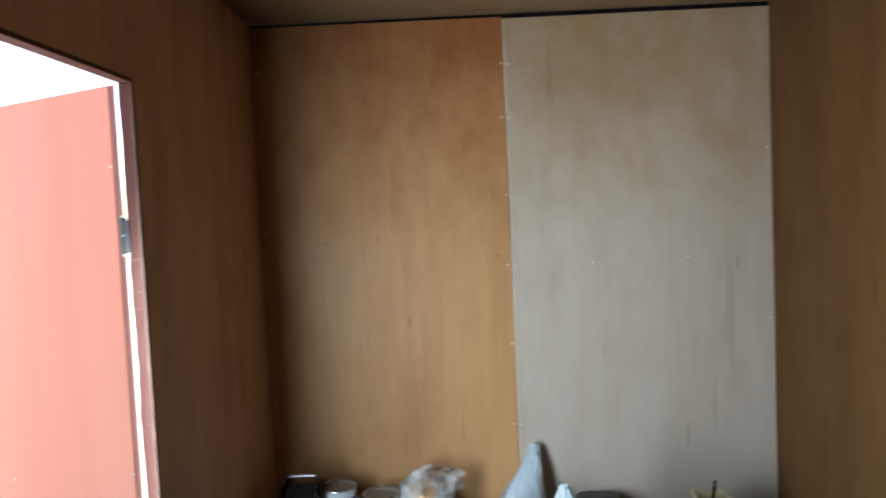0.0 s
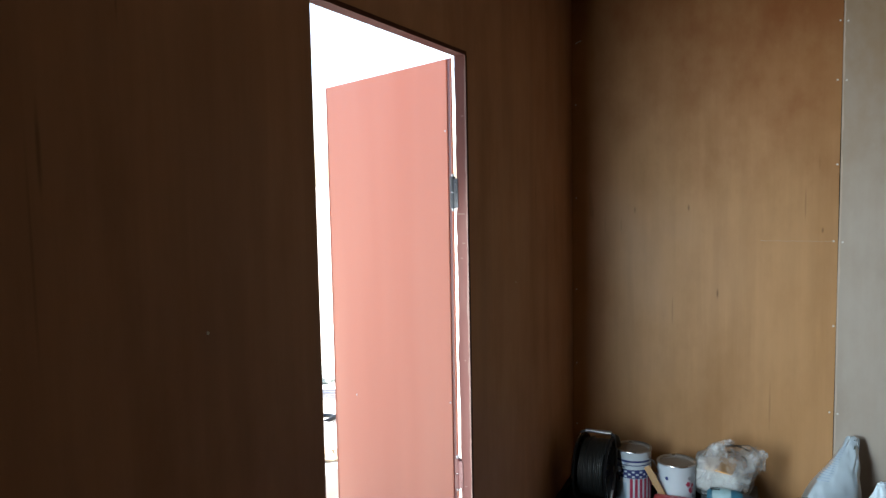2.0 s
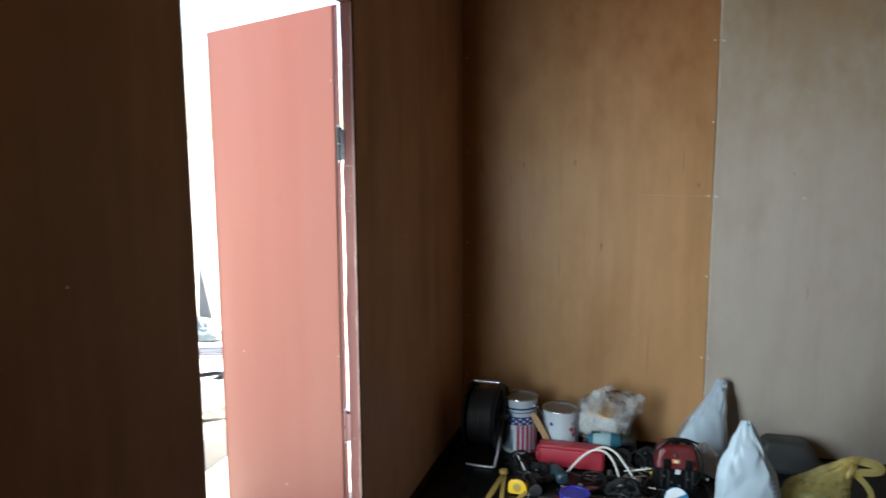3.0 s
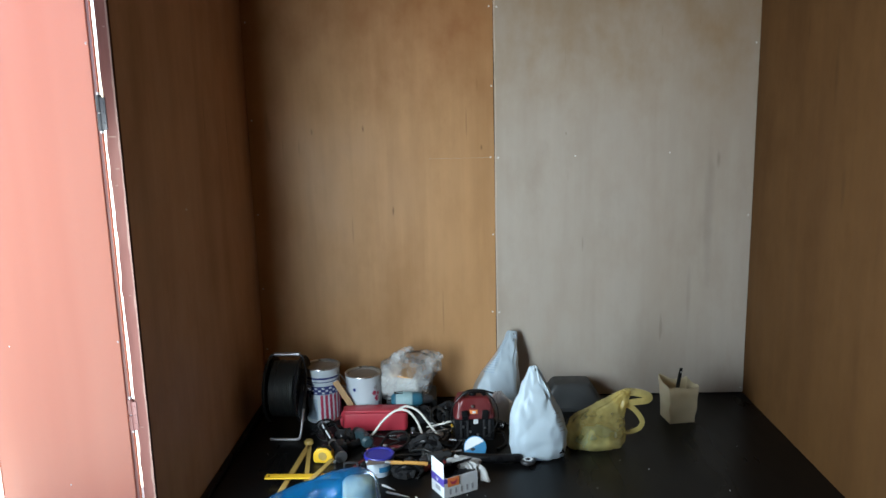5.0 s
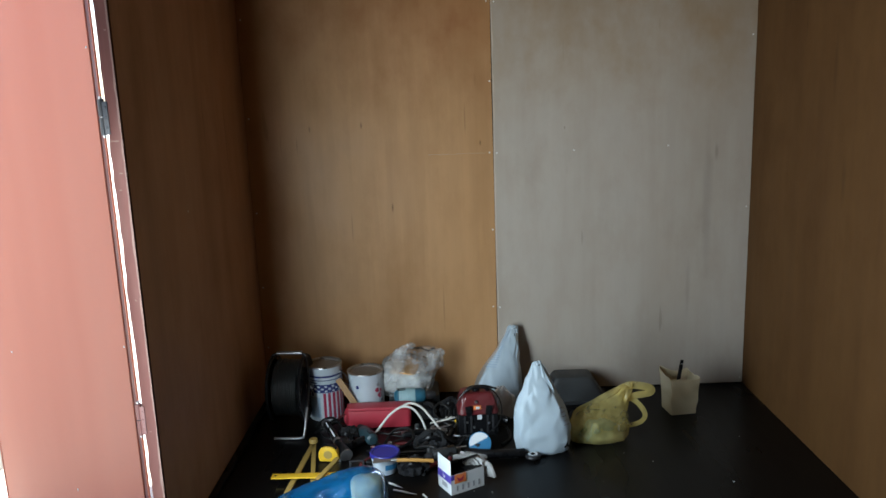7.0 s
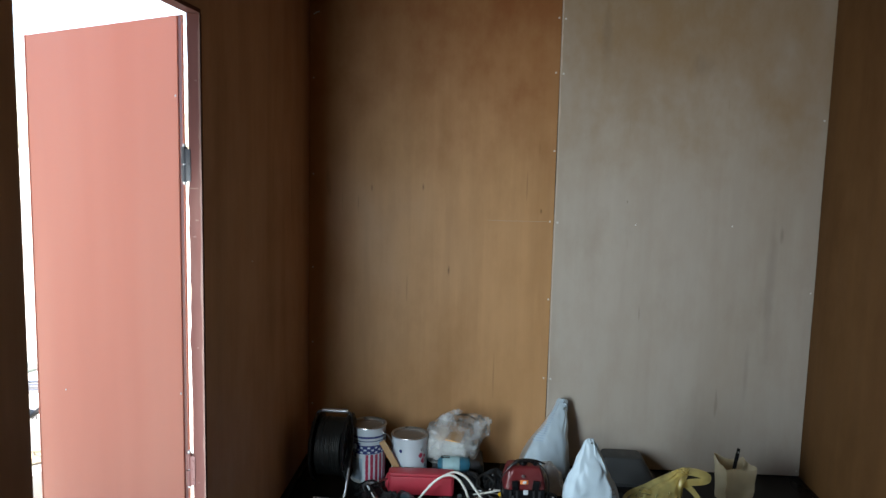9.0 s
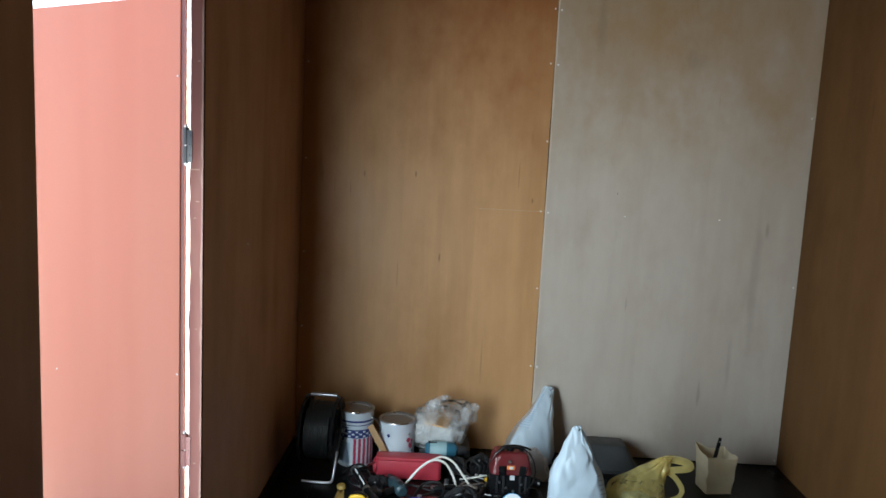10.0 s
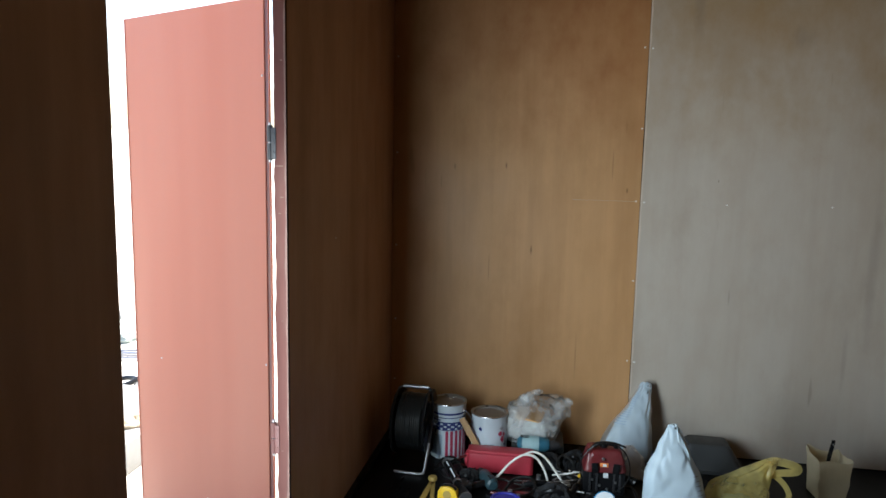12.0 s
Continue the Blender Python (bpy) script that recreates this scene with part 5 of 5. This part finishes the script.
def screwdriver(m, mat, label):
    t = thing("screwdriver", m, label, "screwdriver", "hand tools")
    part("handle", lathe([(0.0, -0.10), (0.010, -0.098), (0.013, -0.085), (0.012, -0.05), (0.013, -0.02), (0.009, -0.005), (0.006, 0.0)], 14, pose(0, 0, 0.013, 0, 90, 0)), mat, t)
    part("shaft", R((0.0, 0, 0.013), (0.11, 0, 0.011), 0.003), STEEL, t)
    part("tip", prism([(0.11, -0.003), (0.122, -0.0035), (0.122, 0.0035), (0.11, 0.003)], 0.010, 0.0125), STEEL, t)


def wrench(m, label):
    t = thing("wrench", m, label, "wrench", "hand tools")
    part("shank", B((-0.07, -0.007, 0.001), (0.07, 0.007, 0.007), bevel=0.002), DARK_STEEL, t)
    part("open_jaw", prism([(0.068, -0.010), (0.085, -0.019), (0.105, -0.015), (0.108, -0.006), (0.09, -0.006), (0.086, 0.0), (0.09, 0.006), (0.108, 0.006), (0.105, 0.015), (0.085, 0.019), (0.068, 0.010)], 0.001, 0.009), STEEL, t)
    part("ring", lathe([(0.008, 0.001), (0.016, 0.001), (0.017, 0.005), (0.016, 0.010), (0.008, 0.010), (0.008, 0.001)], 20, pose(-0.082, 0, 0)), STEEL, t)


def lead(pts, r, mat, label):
    t = thing("loose_cable", pose(0.013, -0.075, 0), label, "cable", "loose cables")
    part("cable", tube(pts, r, 8), mat, t)


def pouch(x, y, rx, ry, h, seed, label):
    t = thing("tool_pouch", pose(x, y, 0), label, "pouch")
    part("cloth", Sack([(0.0, 0, 0, rx * 0.9, ry * 0.9), (0.01, 0, 0, rx, ry), (h * 0.5, 0, 0, rx * 0.95, ry * 0.9), (h * 0.85, 0.01, 0, rx * 0.6, ry * 0.6), (h, 0.01, 0, rx * 0.2, ry * 0.2)], 0.25, 6, seed, 0.018).skin(48, 24), DARK_CLOTH, t)
    part("strap", tube([(-rx * 0.8, -ry * 0.6, h * 0.5), (0, -ry * 0.9, h * 0.9), (rx * 0.8, -ry * 0.5, h * 0.45)], 0.008, 8, flat=0.4), BLACK, t)


cable_reel()
striped_can()
floral_can()
plank = thing("wood_handle", pose(0, 0, 0), "flat bare wooden handle leaning on the paint cans", "handle")
pa, pb = Vector((0.452, -0.3180, 0.212)), Vector((0.575, -0.3185, 0.0))
pm = Matrix.Translation(pa) @ (pb - pa).to_track_quat("X", "Z").to_matrix().to_4x4() @ pose(0, 0, 0, 90, 0, 0)
part("shaft", B((0.0, -0.015, -0.0045), ((pb - pa).length - 0.014, 0.015, 0.0045), pm, 0.003), WOOD, plank)
clear_bag()
red_case()
white_lead()
drill(pose(0.790, -0.295, 0.076, 0, 0, 4), TEAL, "dusty teal power drill lying on its side", 1.0, TEAL_PALE)
drill(pose(0.598, -0.527, 0.002, 0, 0, 118), TEAL_DIM, "small dusty teal drill in the tool heap", 0.85)
red_machine()
white_bags()
dark_tray()
yellow_bag()
paper_bag()
bulb_box()
glove()
blue_bag()
yellow_square()
tape_measure()
small_bucket()
disc_grinder()
flashlight()
pouch(0.884, -0.602, 0.075, 0.05, 0.07, 81.0, "dark cloth tool pouch lying in the heap")
pouch(0.815, -0.819, 0.06, 0.05, 0.06, 85.0, "crumpled black pouch beside the white tub")
pouch(0.512, -0.518, 0.05, 0.05, 0.06, 88.0, "dark rag bundled in front of the red case")
pouch(0.815, -0.292, 0.10, 0.035, 0.078, 96.0, "folded dark rag under the teal drill")
pouch(0.963, -0.262, 0.05, 0.05, 0.08, 93.0, "dark cloth bundle behind the tools")
pliers(pose(0.784, -0.584, 0.0, 0, 0, 20), "old pliers with dark grips in the heap")
pliers(pose(0.944, -0.693, 0.0, 0, 0, 150), "old pliers with worn red grips")
pliers(pose(0.734, -0.677, 0.0, 0, 0, -25), "small dark pliers in the tool heap")
screwdriver(pose(0.854, -0.531, 0.03, 0, -6, 12), BLACK, "screwdriver with a black handle")
screwdriver(pose(0.915, -0.776, 0.0, 0, 0, 35), RED_TOOL, "screwdriver with a dark red handle")
screwdriver(pose(0.983, -0.375, 0.0, 0, 0, 160), YELLOW, "screwdriver with a yellow handle")
screwdriver(pose(0.714, -0.739, 0.0, 0, 0, 10), BLACK, "short screwdriver with a black handle")
wrench(pose(0.814, -0.675, 0.012, 0, 4, 15), "steel spanner lying in the heap")
wrench(pose(0.843, -0.49, 0.012, 0, 0, 8), "steel spanner beside the red case")
wrench(pose(1.004, -0.589, 0.0, 0, 0, 70), "small steel spanner on the floor")
drill(pose(0.93, -0.729, 0.002, 0, 0, 205), GREY_PLASTIC, "dark grey cordless drill lying in the tool heap", 0.75)
pliers(pose(0.673, -0.663, 0.0, 0, 0, 60), "long-nosed pliers with black grips")
wrench(pose(0.759, -0.723, 0.0, 0, 0, -35), "worn spanner beside the white tub")
screwdriver(pose(0.979, -0.498, 0.02, 0, -5, 75), BLACK, "slim screwdriver leaning on other tools")
for x, y, r, h in ((0.69, -0.535, 0.011, 0.03), (0.725, -0.56, 0.009, 0.026), (0.86, -0.585, 0.012, 0.032), (0.985, -0.60, 0.010, 0.028), (0.63, -0.60, 0.009, 0.024), (0.46, -0.50, 0.010, 0.028), (0.80, -0.375, 0.011, 0.035)):
    sk = thing("socket", pose(x + 0.013, y - 0.075, 0.0, 0, 0, x * 900), "short worn steel socket on the floor", "socket", "sockets")
    part("barrel", lathe([(r * 0.6, 0.004), (r, 0.0), (r, h * 0.5), (r * 0.88, h * 0.55), (r * 0.88, h), (r * 0.55, h), (r * 0.5, h * 0.6), (0.0, h * 0.58)], 16), STEEL, sk)
lead([(0.33, -0.30, 0.006), (0.37, -0.33, 0.05), (0.42, -0.34, 0.065), (0.46, -0.37, 0.04), (0.49, -0.42, 0.008), (0.56, -0.43, 0.006), (0.64, -0.44, 0.03), (0.74, -0.46, 0.02), (0.86, -0.45, 0.006)], 0.005, GREY_CABLE, "grey flex winding out from the cable reel")
lead([(0.90, -0.40, 0.006), (0.86, -0.47, 0.05), (0.90, -0.55, 0.06), (0.97, -0.53, 0.02), (0.985, -0.47, 0.006), (0.94, -0.36, 0.01)], 0.0055, CABLE, "loop of black flex in the heap")
lead([(0.92, -0.33, 0.006), (0.95, -0.27, 0.05), (0.90, -0.25, 0.08), (0.88, -0.30, 0.05), (0.95, -0.36, 0.02), (1.0, -0.30, 0.006)], 0.005, GREY_CABLE, "tangled grey flex by the red tool")
lead([(0.74, -0.72, 0.006), (0.79, -0.78, 0.035), (0.85, -0.76, 0.04), (0.86, -0.69, 0.02), (0.80, -0.67, 0.006), (0.73, -0.68, 0.012)], 0.006, CABLE, "small coil of black flex beside the tub")
lead([(1.16, -0.36, 0.006), (1.20, -0.40, 0.02), (1.21, -0.48, 0.008), (1.17, -0.54, 0.006)], 0.006, CABLE, "black flex behind the white bag")
for k, (x, y, a, l) in enumerate(((0.70, -0.50, 30, 0.12), (0.93, -0.47, -20, 0.14), (0.82, -0.55, 75, 0.10), (0.96, -0.58, 10, 0.12), (0.75, -0.42, -12, 0.15), (0.90, -0.36, 40, 0.10))):
    sp = thing("metal_rod", pose(x + 0.013, y - 0.075, 0.006 + 0.01 * (k % 3), 0, -4, a), "thin worn metal rod lying in the tool heap", "rod", "metal rods")
    part("rod", tube([(-l / 2, 0, 0), (0, 0.006, 0.004), (l / 2, 0, 0.008)], 0.0042, 8), STEEL if k % 2 else GREY_CABLE, sp)
lead([(0.34, -0.36, 0.006), (0.38, -0.40, 0.04), (0.43, -0.38, 0.07), (0.45, -0.34, 0.05), (0.41, -0.31, 0.02), (0.36, -0.34, 0.03), (0.39, -0.43, 0.02), (0.46, -0.45, 0.006)], 0.0055, CABLE, "black flex tangled beside the cable reel")
lead([(0.66, -0.52, 0.006), (0.70, -0.46, 0.045), (0.77, -0.47, 0.06), (0.79, -0.53, 0.04), (0.73, -0.57, 0.02), (0.66, -0.56, 0.03), (0.63, -0.50, 0.012)], 0.006, CABLE, "thick black flex coiled in the heap")
lead([(0.86, -0.30, 0.006), (0.92, -0.36, 0.045), (0.98, -0.34, 0.05), (0.99, -0.28, 0.02), (0.93, -0.24, 0.006)], 0.004, WHITE_CABLE, "thin pale flex behind the heap")
lead([(0.80, -0.60, 0.03), (0.87, -0.63, 0.05), (0.93, -0.66, 0.02), (0.96, -0.72, 0.006)], 0.005, GREY_CABLE, "short grey flex across the tools")
bracket = thing("metal_bracket", pose(0.589, -0.839, 0.0, 0, 0, 4), "small dark angle bracket standing on the floor", "bracket")
part("side", B((-0.03, -0.004, 0.0), (-0.022, 0.004, 0.06), bevel=0.001), DARK_STEEL, bracket)
part("side", B((0.022, -0.004, 0.0), (0.03, 0.004, 0.06), bevel=0.001), DARK_STEEL, bracket)
part("top", B((-0.03, -0.004, 0.0605), (0.03, 0.004, 0.067), bevel=0.001), DARK_STEEL, bracket)
for x, y, a, l in ((0.775, -0.905, -24, 0.10), (0.735, -0.85, -38, 0.07), (0.855, -0.945, -60, 0.045)):
    rd = thing("drill_bit", pose(x + 0.013, y - 0.083, 0.0, 0, 0, a), "thin bright metal drill bit on the floor", "drill bit", "drill bits")
    part("shank", R((-l / 2, 0, 0.004), (l * 0.1, 0, 0.004), 0.0042, None, 10), WHITE_CABLE, rd)
    part("flute", R((l * 0.1, 0, 0.004), (l / 2, 0, 0.004), 0.003, 0.001, 10), WHITE_CABLE, rd)
tagged(part("floor_debris", merge(*[B((-s * 0.6, -s * 0.35, 0), (s * 0.6, s * 0.35, s * 0.3), pose(x, y, 0.0, 0, 0, x * 500)) for x, y, s in
    ((1.78, -0.80, 0.004), (2.04, -0.98, 0.005), (1.55, -0.95, 0.003), (1.25, -1.05, 0.003), (1.9, -1.3, 0.004), (1.68, -0.72, 0.003), (0.2, -0.62, 0.003), (1.12, -1.0, 0.003), (2.2, -0.6, 0.003), (1.40, -1.25, 0.003), (0.62, -0.93, 0.004), (1.05, -0.99, 0.0035))]), CARD_WHITE, None), "scattered pale crumbs and chips on the floor", "debris", "", "stuff")
